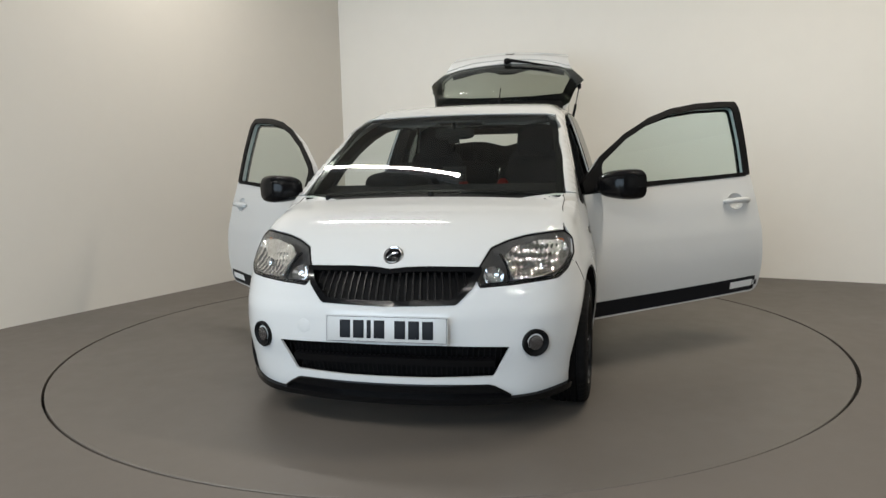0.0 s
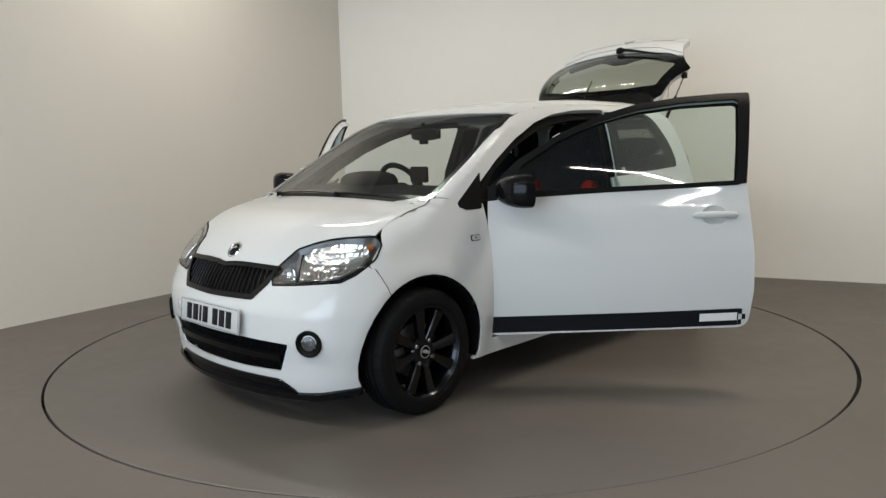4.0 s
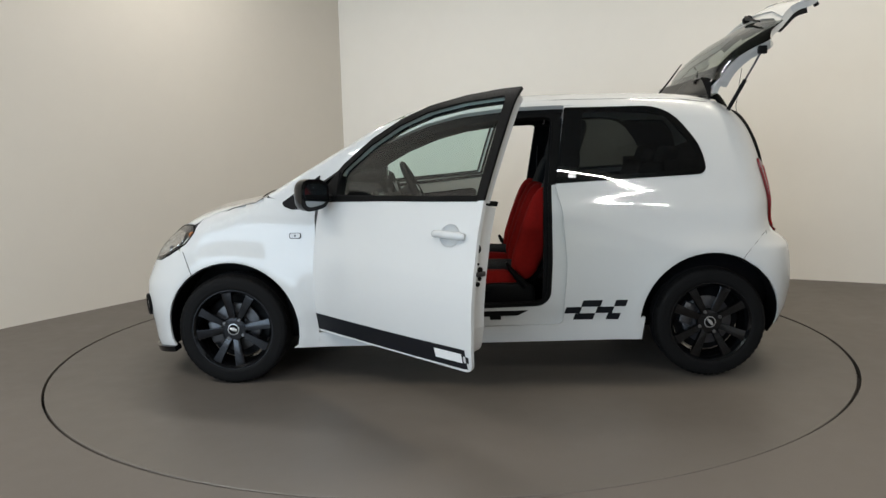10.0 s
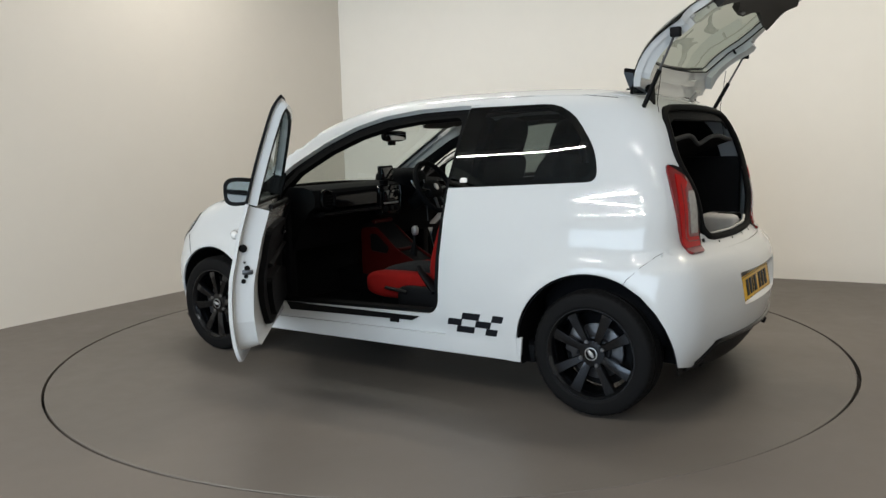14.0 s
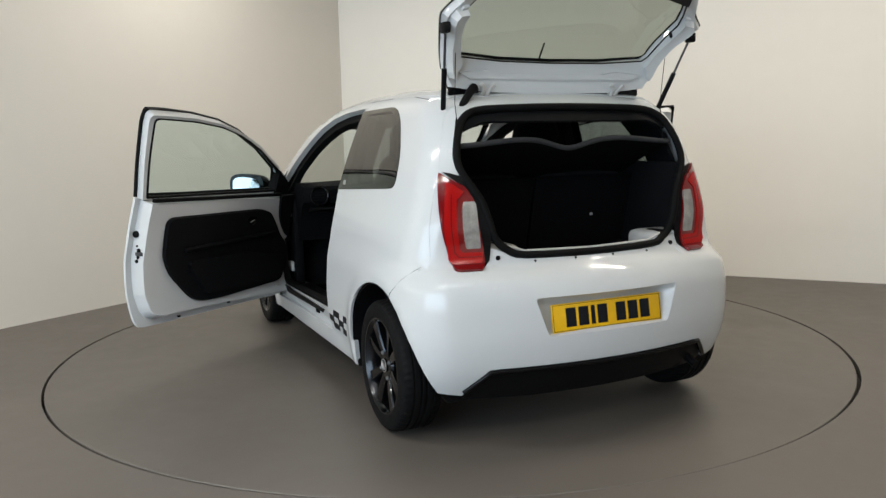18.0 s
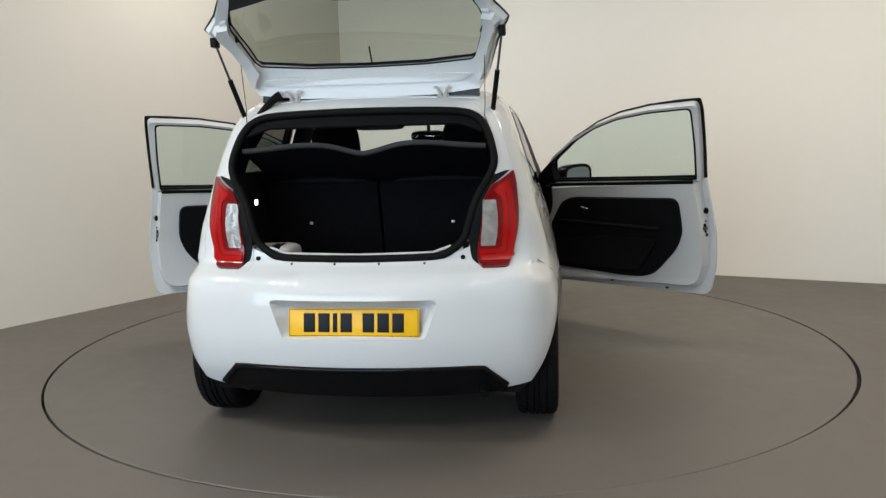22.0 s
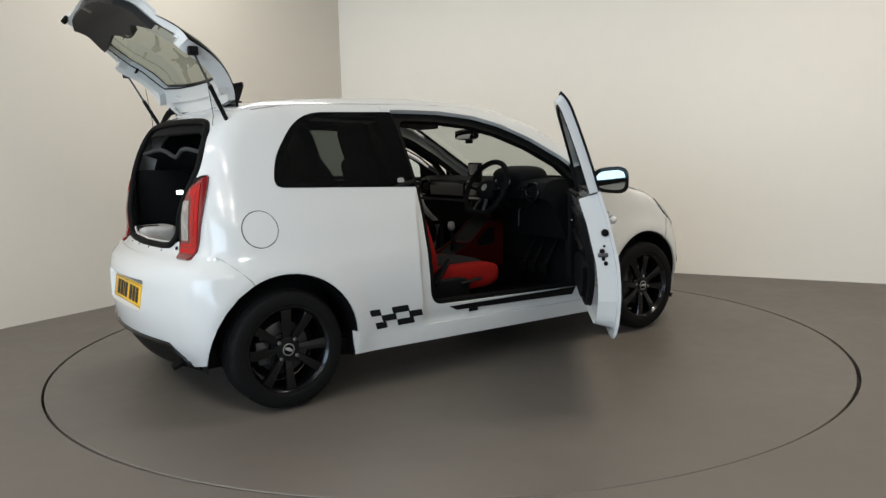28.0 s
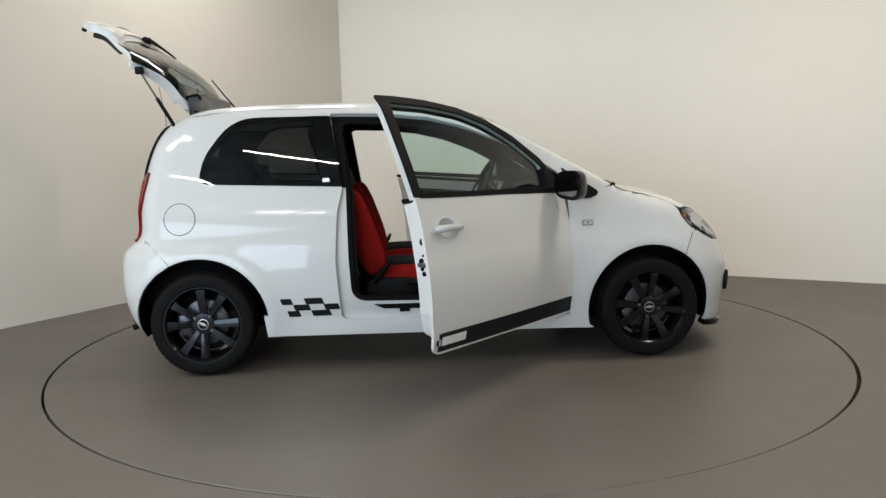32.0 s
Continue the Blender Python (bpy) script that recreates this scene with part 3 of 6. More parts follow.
def side_panels(s, which):
    ch = side_chart(s)
    # front wing
    wing = [(0.765, 0.205), (0.765, 0.60), (0.765, 0.915), (0.83, 0.935), (1.04, top_z(1.04, 0.65) + 0.002), (1.2, top_z(1.2, 0.66) + 0.002),
            (1.34, top_z(1.34, 0.664) + 0.002), (1.384, 0.822), (1.398, 0.790), (1.450, 0.740), (1.476, 0.704), (1.455, 0.62)]
    wing += [(HUB_X + ARCH_F * math.cos(radians(a)), HUB_Z + ARCH_F * math.sin(radians(a))) for a in range(54, 196, 7)] + [(0.87, 0.205)]
    skin("front_wing", wing, ch, WHITE, car, 0.028, 0.0, 0.006)
    # sill
    skin("sill", [(0.90, 0.185), (0.78, 0.264), (-0.455, 0.286), (-0.50, 0.32), (-0.885, 0.32), (-0.87, 0.205)], ch, WHITE, car, 0.035, -0.001, 0.02)
    # A-pillar and cant rail
    outer = [(x, top_z(x, ws_edge(x) - 0.004)) for x in (1.02, 0.85, 0.65, 0.5, 0.36, 0.26)] + [(x, top_z(x, ROOF_Y - 0.004)) for x in (0.1, -0.15, -0.45, -0.56)]
    inner = [(-0.56, 1.383), (-0.45, 1.385), (-0.2, 1.378), (0.02, 1.352), (0.2, 1.305), (0.4, 1.222), (0.6, 1.115), (0.78, 0.995), (0.80, 0.925), (0.90, 0.93)]
    skin("a_pillar", outer + inner, ch, WHITE, car, 0.028, 0.0006, 0.03)
    # rear side panel with its window opening and wheel arch
    rail = [(x, top_z(x, ROOF_Y - 0.004)) for x in (-0.53, -0.8, -1.1)] + [(-1.25, 1.405), (-1.36, 1.36)]
    q = [(-0.475, 0.30, 0.03), (-0.497, 0.60), (-0.480, 0.86), (-0.450, 0.978), (-0.508, 1.385), *rail, (-1.42, 1.25), (-1.47, 1.09), (-1.50, 0.9), (-1.52, 0.735), (-1.56, 0.70), (-1.58, 0.55)]
    q += [(HUB_X * -1 + ARCH_R * math.cos(radians(a)), HUB_Z + ARCH_R * math.sin(radians(a))) for a in range(146, -12, -7)] + [(-0.86, 0.205), (-0.80, 0.30)]
    win = rounded([(-0.463, 1.000, 0.01), (-0.517, 1.362, 0.01), (-1.025, 1.362, 0.13), (-1.175, 1.155, 0.2), (-1.198, 1.034, 0.05)])
    skin("rear_side_panel", [q, win], ch, WHITE, car, 0.028, 0.0, 0.012)
    glass = rounded([(-0.450, 0.992, 0.01), (-0.508, 1.372, 0.01), (-1.028, 1.370, 0.13), (-1.183, 1.16, 0.2), (-1.207, 1.024, 0.05)])
    pane = rounded([(-0.56, 1.02, 0.02), (-0.60, 1.345, 0.02), (-1.01, 1.342, 0.11), (-1.15, 1.15, 0.15), (-1.17, 1.048, 0.05)])
    w = skin("rear_side_window", glass, ch, GLASS_PRIVACY, car, 0.05, 0.0024, 0.0, "dark tinted rear side window")
    skin("window_border", [glass, pane], ch, BLACK_GLOSS, w, 0.05, 0.0014, 0.004)
    # black frame seal of the door opening
    seal_o = [(0.78, 0.93), (0.60, 1.105), (0.4, 1.214), (0.2, 1.296), (0.02, 1.343), (-0.2, 1.370), (-0.500, 1.378, 0.05), (-0.455, 0.98), (-0.448, 0.62), *[(-0.335 - 0.105 * math.cos(t), 0.457 - 0.105 * math.sin(t), 0.0) for t in np.linspace(0.05, 1.52, 8)], (0.70, 0.325, 0.08)]
    seal_i = [(0.745, 0.925), (0.585, 1.075), (0.385, 1.185), (0.19, 1.262), (0.01, 1.308), (-0.2, 1.335), (-0.452, 1.345, 0.05), (-0.415, 0.98), (-0.408, 0.62), *[(-0.335 - 0.065 * math.cos(t), 0.457 - 0.065 * math.sin(t), 0.0) for t in np.linspace(0.05, 1.52, 8)], (0.665, 0.36, 0.06)]
    jamb = [(-0.470, 0.995), (-0.500, 0.86), (-0.520, 0.60), (-0.498, 0.26), (0.80, 0.235), (0.80, 0.33), (0.68, 0.340), *[(-0.335 - 0.085 * math.cos(t), 0.457 - 0.085 * math.sin(t)) for t in np.linspace(1.52, 0.05, 8)], (-0.428, 0.62), (-0.432, 0.99)]
    skin("door_jamb", jamb, ch, WHITE, car, 0.03, -0.024, 0.02)
    skin("hinge_pillar", [(0.715, 0.345), (0.80, 0.33), (0.80, 0.925), (0.752, 0.93), (0.735, 0.60)], ch, WHITE, car, 0.04, -0.026, 0.03)
    skin("sill_lip", [(-0.30, 0.354), (-0.25, 0.328), (0.60, 0.304), (0.62, 0.345)], ch, BLACK_PLASTIC, car, 0.04, -0.020, 0.008)
    skin("door_seal", [rounded(seal_o), rounded(seal_i)], ch, RUBBER, car, 0.04, -0.036, 0.04, "black rubber door seal")


for s, which in SIDES:
    side_panels(s, which)

# front bumper
arch_end = [to_nose(HUB_X + ARCH_F * math.cos(radians(a)), HUB_Z + ARCH_F * math.sin(radians(a))) for a in (55, 48, 36, 24, 12, 0, -10)]
lamp_low = [(25.0, 0.693), (24.0, 0.660), (24.6, 0.616), (32.0, 0.623), (39.4, 0.634), (44.5, 0.640), (48.5, 0.670), (51.5, 0.700), to_nose(1.436, 0.65)]
half = [(0.0, 0.690), (12.0, 0.696)] + lamp_low + [(a, z) for a, z in arch_end] + [to_nose(1.535, 0.190), (44.0, 0.185), (38.0, 0.172), (31.8, 0.165), (27.5, 0.213), (13.0, 0.216), (0.0, 0.216)]
bump = half + [(-a, z) for a, z in half[::-1]][1:-1]
GRILLE = [(-25.4, 0.688), (-22.5, 0.625), (-17.8, 0.560), (0.0, 0.555), (17.8, 0.560), (22.5, 0.625), (25.4, 0.688), (12.0, 0.691), (5.0, 0.689), (0.0, 0.681), (-5.0, 0.689), (-12.0, 0.691)]
LOWER = rounded([(-30.7, 0.381), (-27.2, 0.252), (-13.0, 0.246), (13.0, 0.246), (27.2, 0.252), (30.7, 0.381), (13.0, 0.391), (-13.0, 0.391)], 0.4)
bumper = skin("front_bumper", [bump, LOWER, GRILLE], nose_chart, WHITE, car, 0.028, 0.001, 0.012)
# rear bumper
arch_end = [to_tail(-HUB_X - ARCH_R * math.cos(radians(a)), HUB_Z + ARCH_R * math.sin(radians(a))) for a in (64, 50, 36, 24, 12, 0, -6)]
half = [tail_y(0, 0.712), tail_y(0.3, 0.712), tail_y(0.5, 0.712), to_tail(-1.50, 0.722), to_tail(-1.43, 0.68)] + arch_end + [tail_y(0.61, 0.235), tail_y(0.525, 0.338), tail_y(0.3, 0.345), tail_y(0, 0.345)]
rbump = half + [(-a, z) for a, z in half[::-1]][1:-1]
RECESS = rounded([tail_y(-0.338, 0.612), tail_y(-0.285, 0.461), tail_y(0.285, 0.461), tail_y(0.338, 0.612)], 0.6)
rear_bumper = skin("rear_bumper", [rbump, RECESS], tail_chart, WHITE, car, 0.03, 0.001, 0.012)
# rear corner pillars beside the tailgate opening
for s, which in SIDES:
    c = [(45, 0.70), (52, 0.9), (52, 1.09), (60, 1.3), (62, 1.38)]
    out = [to_tail(-1.50, 0.71), to_tail(-1.47, 0.9), to_tail(-1.43, 1.09), to_tail(-1.36, 1.25), to_tail(-1.28, 1.36), to_tail(-1.25, 1.40)]
    opening = [tail_y(0.50, 1.37), tail_y(0.555, 1.13), tail_y(0.53, 1.06), tail_y(0.475, 0.95), tail_y(0.455, 0.85), tail_y(0.46, 0.71)]
    loop = out + opening
    if s < 0:
        loop = mirrored(loop)
    skin("rear_pillar", loop, tail_chart, WHITE, car, 0.03, -0.001, 0.012)


def seam(pts, chart, r=0.0018, lift=0.0006):
    """A dark shut line along chart points."""
    line = [on_skin(chart, a, b, lift)[0] for a, b in pts]
    tubed("shut_line", line, r, GAP_M, car, 5)


for s, which in SIDES:
    seam([(x, s * (y + 0.003)) for x, y in bon_side[4:]], top_chart)
    seam([(x, z) for x, z in ((1.458, 0.690), (1.440, 0.65), (1.422, 0.61), (1.409, 0.574))], side_chart(s))
    seam([(x, z) for x, z in ((-1.50, 0.735), (-1.479, 0.722), (-1.43, 0.680), (-1.374, 0.625), (-1.363, 0.606))], side_chart(s), 0.0012)
    seam([(x, s * (ROOF_Y - 0.002)) for x in (0.12, -0.2, -0.5, -0.8, -1.1, -1.24)], top_chart, 0.0012)


# ---------------------------------------------------------------- nose of the car
def edge_distance(uv, loop, sc):
    """Distance of chart points from a loop, in metres."""
    l = np.array([tuple(p)[:2] for p in loop], float) * np.array(sc)
    u = uv * np.array(sc)
    best = np.full(len(u), 9.0)
    for i in range(len(l)):
        a, b = l[i], l[(i + 1) % len(l)]
        ab = b - a
        t = np.clip(((u - a) @ ab) / max(ab @ ab, 1e-12), 0, 1)
        best = np.minimum(best, np.linalg.norm(u - a - t[:, None] * ab, axis=1))
    return best


def bowl(loop, chart, depth, slope=2.0):
    """A dished shape that starts at the loop and sinks to the depth."""
    sc = SCALE.get(chart, (1.0, 1.0))

    def shape(p, n, uv):
        d = edge_distance(uv, loop, sc)
        return -n * (depth * (1 - np.exp(-d * slope / depth)))[:, None]
    return shape


def fluted(dished):
    """A dished shape broken into small cushion facets."""
    def shape(p, n, uv):
        ripple = np.abs(np.sin(math.pi * p[:, 1] / 0.021)) + np.abs(np.sin(math.pi * p[:, 2] / 0.026))
        return dished(p, n, uv) + n * (0.0035 * ripple)[:, None]
    return shape


def at_normal(p, n, up=(0, 0, 1)):
    """A pose at p whose z axis is the normal and whose y axis points up."""
    z = n.normalized()
    x = Vector(up).cross(z).normalized()
    y = z.cross(x)
    m = Matrix((x, y, z)).transposed().to_4x4()
    m.translation = p
    return m


# upper grille
skin("grille_surround", [rounded([(-26.2, 0.694), (-23.2, 0.622), (-18.2, 0.552), (0.0, 0.546), (18.2, 0.552), (23.2, 0.622), (26.2, 0.694), (12.0, 0.698), (5.0, 0.696), (0.0, 0.688), (-5.0, 0.696), (-12.0, 0.698)], 0.5),
                         rounded([(-24.0, 0.676), (-21.4, 0.625), (-17.2, 0.574), (0.0, 0.568), (17.2, 0.574), (21.4, 0.625), (24.0, 0.676), (12.0, 0.679), (5.0, 0.677), (0.0, 0.669), (-5.0, 0.677), (-12.0, 0.679)], 0.5)],
     nose_chart, BLACK_GLOSS, bumper, 0.03, 0.006, 0.03, "gloss black grille surround")
skin("grille_backing", GRILLE, nose_chart, BLACK_PLASTIC, bumper, 0.05, -0.035, 0.005)
for i in range(24):
    a = -23.0 + 46.0 * i / 23
    lowz = 0.572 + 0.088 * max(0, abs(a) - 17.0) / 6.0
    hi = 0.678 - 0.008 * math.exp(-(a / 4.0) ** 2)
    if hi - lowz < 0.02:
        continue
    bm = bmesh.new()
    pts = []
    for z in (lowz, (lowz + hi) / 2, hi):
        p, n = on_skin(nose_chart, a, z)
        pts.append(p - n * 0.006)
    tube(bm, pts, 0.0058, 6)
    part("grille_slat", bm, SATIN, bumper, angle=30)
# lower grille
skin("lower_grille_backing", LOWER, nose_chart, BLACK_PLASTIC, bumper, 0.05, -0.045, 0.005)
for i in range(44):
    a = -28.8 + 57.6 * i / 43
    z1, z0 = 0.385 - 0.006 * (abs(a) / 29.0) ** 2, 0.254 + 0.09 * max(0, abs(a) - 26.8) / 3.0
    bm = bmesh.new()
    p, n = on_skin(nose_chart, a, z0)
    q, n2 = on_skin(nose_chart, a, z1)
    tube(bm, [p - n * 0.020, q - n2 * 0.020], 0.0035, 5)
    part("lower_slat", bm, SATIN, bumper, angle=30)
bar = [nose_y(y, 0.333 - 0.02 * abs(y)) for y in np.linspace(-0.44, 0.44, 9)] + [nose_y(y, 0.303 - 0.02 * abs(y)) for y in np.linspace(0.44, -0.44, 9)]
skin("grille_crossbar", bar, nose_chart, SATIN, bumper, 0.04, 0.0, 0.03, "satin black crossbar")
# splitter lip
half = [(0.0, 0.216), (13.0, 0.216), (27.5, 0.213), (31.8, 0.165), (30.0, 0.158), (13.0, 0.156), (0.0, 0.156)]
skin("splitter", half + [(-a, z) for a, z in half[::-1]][1:-1], nose_chart, BLACK_GLOSS, bumper, 0.03, -0.004, 0.03, "gloss black lower lip")
ridge = [on_skin(nose_chart, a, 0.214 - 0.045 * max(0, abs(a) - 27.0) / 4.5, 0.004)[0] for a in np.linspace(-31.5, 31.5, 25)]
tubed("splitter_edge", ridge, 0.006, BLACK_GLOSS, bumper, 6)
half = [(0.0, 0.160), (20.0, 0.160), (31.0, 0.164), (38.0, 0.172), (44.0, 0.186), to_nose(1.535, 0.192), to_nose(1.53, 0.165), (38.0, 0.142), (20.0, 0.134), (0.0, 0.134)]
skin("splitter_blade", half + [(-a, z) for a, z in half[::-1]][1:-1], nose_chart, BLACK_GLOSS, bumper, 0.03, 0.018, 0.05)
# fog lamps
for s, which in SIDES:
    a, z = nose_y(0.605 * s, 0.393)
    p, n = on_skin(nose_chart, a, z)
    m = at_normal(p, n)
    fog = turned("fog_lamp", [(0.056, -0.02), (0.0575, 0.008), (0.053, 0.012), (0.046, 0.006), (0.036, -0.001), (0.0001, -0.002)], BLACK_PLASTIC, bumper, 28, m)
    turned("fog_reflector", [(0.031, 0.002), (0.030, 0.0065), (0.02, 0.0085), (0.0001, 0.009)], FOG_LENS, fog, 24, m, "clear round fog lens")
# towing-eye cover
p, n = on_skin(nose_chart, *nose_y(-0.375, 0.452), 0.0018)
turned("towing_cover", [(0.030, -0.006), (0.0305, 0.0), (0.028, 0.0012), (0.0001, 0.0014)], WHITE, bumper, 28, at_normal(p, n))


# number plates: the characters are plain bars
def number_plate(parent, m, material, label):
    bm = bmesh.new()
    box(bm, (-0.26, -0.0555, -0.004), (0.26, 0.0555, 0.004), 0.003)
    pl = part("number_plate", bm, material, parent, label)
    pl.matrix_basis = m
    x = -0.198
    for i in range(7):
        w = 0.018 if i == 2 else 0.046
        boxed("bar", (x, -0.037, 0.0035), (x + w, 0.037, 0.0056), DECAL, pl, 0.0006)
        x += w + (0.042 if i == 3 else 0.0125)
    for y in (-0.0515, 0.0497):
        boxed("border", (-0.254, y, 0.0035), (0.254, y + 0.0018, 0.0048), DECAL, pl, 0)
    for x in (-0.2558, 0.254):
        boxed("border", (x, -0.0515, 0.0035), (x + 0.0018, 0.0515, 0.0048), DECAL, pl, 0)
    return pl


p, n = Vector((1.8315, 0.005, 0.457)), Vector((1, 0, 0.12))
number_plate(bumper, at_normal(p, n), PLATE_WHITE, "white number plate with plain dark bars")
# emblem
p, n = on_skin(nose_chart, *nose_y(0, 0.738), 0.0)
m = at_normal(p, Vector((0.80, 0, 0.6)))
em = turned("emblem", [(0.043, -0.02), (0.044, 0.004), (0.040, 0.009), (0.036, 0.007), (0.034, 0.005), (0.0001, 0.005)], CHROME, car, 32, m, "round chrome emblem with a black centre")
bm = bmesh.new()
lathe(bm, [(0.033, 0.0052), (0.030, 0.0075), (0.0001, 0.0085)], 28, m)
part("emblem_disc", bm, BLACK_GLOSS, em)
bm = bmesh.new()
tube(bm, [m @ Vector((-0.022, -0.012, 0.010)), m @ Vector((0.0, 0.004, 0.012)), m @ Vector((0.022, 0.012, 0.010))], [0.004, 0.007, 0.004], 6)
part("emblem_mark", bm, CHROME, em)

# headlamps
for s, which in SIDES:
    lp = [(24.6, 0.619), (23.9, 0.662), (25.4, 0.697), *LAMP_TOP, (55.6, 0.788), (53.5, 0.728), (48.5, 0.673), (44.5, 0.643), (39.4, 0.637), (32.0, 0.626)]
    lp = rounded(lp, 0.5) if s > 0 else mirrored(rounded(lp, 0.5))
    lens = skin("headlamp", lp, nose_chart, GLASS_LAMP, car, 0.022, 0.002, 0.0, "clear headlamp lens over a chrome reflector")
    skin("lamp_housing", lp, nose_chart, LAMP_BODY, lens, 0.014, -0.002, 0.003, "dark lamp housing", shape=bowl(lp, nose_chart, 0.055, 2.2))
    edge = [on_skin(nose_chart, a, z, 0.0005)[0] for a, z in lp]
    tubed("lamp_rim", edge + edge[:1], 0.0042, BLACK_PLASTIC, lens, 6)
    chin = [(24.9, 0.622), (32.0, 0.628), (39.4, 0.639), (44.4, 0.645), (48.4, 0.675), (53.2, 0.728), (52.4, 0.731), (47.6, 0.684), (44.0, 0.656), (39.2, 0.650), (32.0, 0.640), (25.0, 0.634)]
    skin("lamp_chin", chin if s > 0 else mirrored(chin), nose_chart, BLACK_GLOSS, lens, 0.02, -0.0015, 0.004, "gloss black lower edge")
    divide = [on_skin(nose_chart, s * (32.0 + 0.5 * math.sin(math.pi * k / 6)), 0.642 + 0.106 * k / 6, -0.012)[0] for k in range(7)]
    tubed("lamp_divider", divide, 0.0058, BLACK_GLOSS, lens, 6)
    ca, cz = 42.5, 0.716
    dish = rounded([(33.2, 0.650), (32.8, 0.735), (36.2, 0.768), (44.0, 0.790), (51.2, 0.786), (52.0, 0.745), (49.8, 0.712), (45.4, 0.672), (39.0, 0.650)], 1.2, 6)
    if s < 0:
        dish = mirrored(dish)
    skin("reflector", dish, nose_chart, REFLECTOR, lens, 0.005, -0.006, 0.002, "chrome faceted reflector", shape=fluted(bowl(dish, nose_chart, 0.045, 1.1)))
    collar = [on_skin(nose_chart, a, z, -0.006)[0] for a, z in dish]
    tubed("reflector_ring", collar + collar[:1], 0.0032, CHROME, lens, 6)
    ca2, cz2 = 28.6, 0.668
    small = [(s * (ca2 + 2.6 * math.cos(t)), cz2 + 0.034 * math.sin(t) + 0.004 * math.cos(t)) for t in np.linspace(0, 2 * math.pi, 21)[:-1]]
    skin("small_reflector", small if s > 0 else small[::-1], nose_chart, CHROME, lens, 0.010, -0.014, 0.002, shape=bowl(small, nose_chart, 0.03, 2.5))
    p, n = on_skin(nose_chart, s * ca, cz - 0.004, -0.034)
    turned("bulb_shield", [(0.017, -0.02), (0.018, 0.008), (0.013, 0.014), (0.0001, 0.016)], CHROME, lens, 20, at_normal(p, n))
    p, n = on_skin(nose_chart, s * 52.2, 0.790, -0.026)
    turned("indicator_bulb", [(0.016, -0.02), (0.018, 0.0), (0.012, 0.008), (0.0001, 0.010)], AMBER, lens, 16, at_normal(p, n), "amber indicator bulb")

# ---------------------------------------------------------------- sides: small fittings
for s, which in SIDES:
    ch = side_chart(s)
    rep = skin("side_repeater", rounded([(0.838, 0.752), (0.892, 0.752), (0.892, 0.775), (0.838, 0.775)], 0.010), ch, REPEATER, car, 0.012, 0.0055, 0.006, "clear side indicator lens")
    skin("repeater_rim", rounded([(0.8345, 0.749), (0.8955, 0.749), (0.8955, 0.778), (0.8345, 0.778)], 0.012), ch, BLACK_PLASTIC, rep, 0.012, 0.0035, 0.005)
    skin("repeater_bulb", rounded([(0.860, 0.759), (0.870, 0.759), (0.870, 0.768), (0.860, 0.768)], 0.004), ch, DARK_STEEL, rep, 0.008, 0.0062, 0.003)
    # black sail triangle behind the wing
    skin("sail_panel", rounded([(0.783, 0.894), (0.884, 0.893), (0.927, 0.909), (0.934, 0.930), (0.828, 1.002), (0.737, 1.064)], 0.010), ch, BLACK_PLASTIC, car, 0.03, 0.0035, 0.006)
    # checker tiles ahead of the rear wheel
    H = 0.0340
    for row, spans in ((0, ((-0.564, -0.660), (-0.727, -0.785))), (1, ((-0.480, -0.558), (-0.635, -0.718))), (2, ((-0.525, -0.624), (-0.687, -0.750)))):
        z1 = 0.412 - row * H
        for a, b in spans:
            sl = 0.012
            skin("checker_tile", rounded([(a - sl, z1), (b - sl, z1), (b, z1 - H + 0.001), (a, z1 - H + 0.001)], 0.004), ch, DECAL, car, 0.03, 0.0014, 0.0016)
    # small label in the corner of the side window
    skin("window_sticker", rounded([(-0.512, 1.018), (-0.555, 1.018), (-0.55, 1.040), (-0.517, 1.040)], 0.008), ch, SILVER, car, 0.02, 0.0042, 0.0012)
    # wheel-arch liner
    for c, r in ((HUB_X, ARCH_F), (-HUB_X, ARCH_R)):
        bm = bmesh.new()
        prev = None
        for k in range(29):
            t = radians(-15 + 210 * k / 28)
            x, z = c + (r - 0.004) * math.cos(t), HUB_Z + (r - 0.004) * math.sin(t)
            edge_y = min(0.80, abs(on_skin(ch, x, max(z, 0.20))[0].y) - 0.007)
            row = [bm.verts.new((x, s * y, z)) for y in (edge_y, edge_y - 0.04, 0.50)]
            low = bm.verts.new((c + (x - c) * 0.15, s * 0.50, HUB_Z + (z - HUB_Z) * 0.15))
            row.append(low)
            if prev:
                for i in range(3):
                    bm.faces.new((prev[i], row[i], row[i + 1], prev[i + 1]))
            prev = row
        bmesh.ops.recalc_face_normals(bm, faces=bm.faces)
        bmesh.ops.solidify(bm, geom=list(bm.faces), thickness=0.004)
        part("arch_liner", bm, BLACK_PLASTIC, car, angle=50)
# fuel flap on the right
ring = [on_skin(side_chart(-1), -1.303 + 0.082 * math.cos(t), 0.845 + 0.082 * math.sin(t), -0.0012)[0] for t in np.linspace(0, 2 * math.pi, 41)]
flap = skin("fuel_flap", [(-1.303 + 0.080 * math.cos(t), 0.845 + 0.080 * math.sin(t)) for t in np.linspace(0, 2 * math.pi, 41)[:-1]], side_chart(-1), WHITE, car, 0.03, 0.0015, 0.003)
tubed("flap_gap", ring, 0.0024, BLACK_PLASTIC, flap, 6)
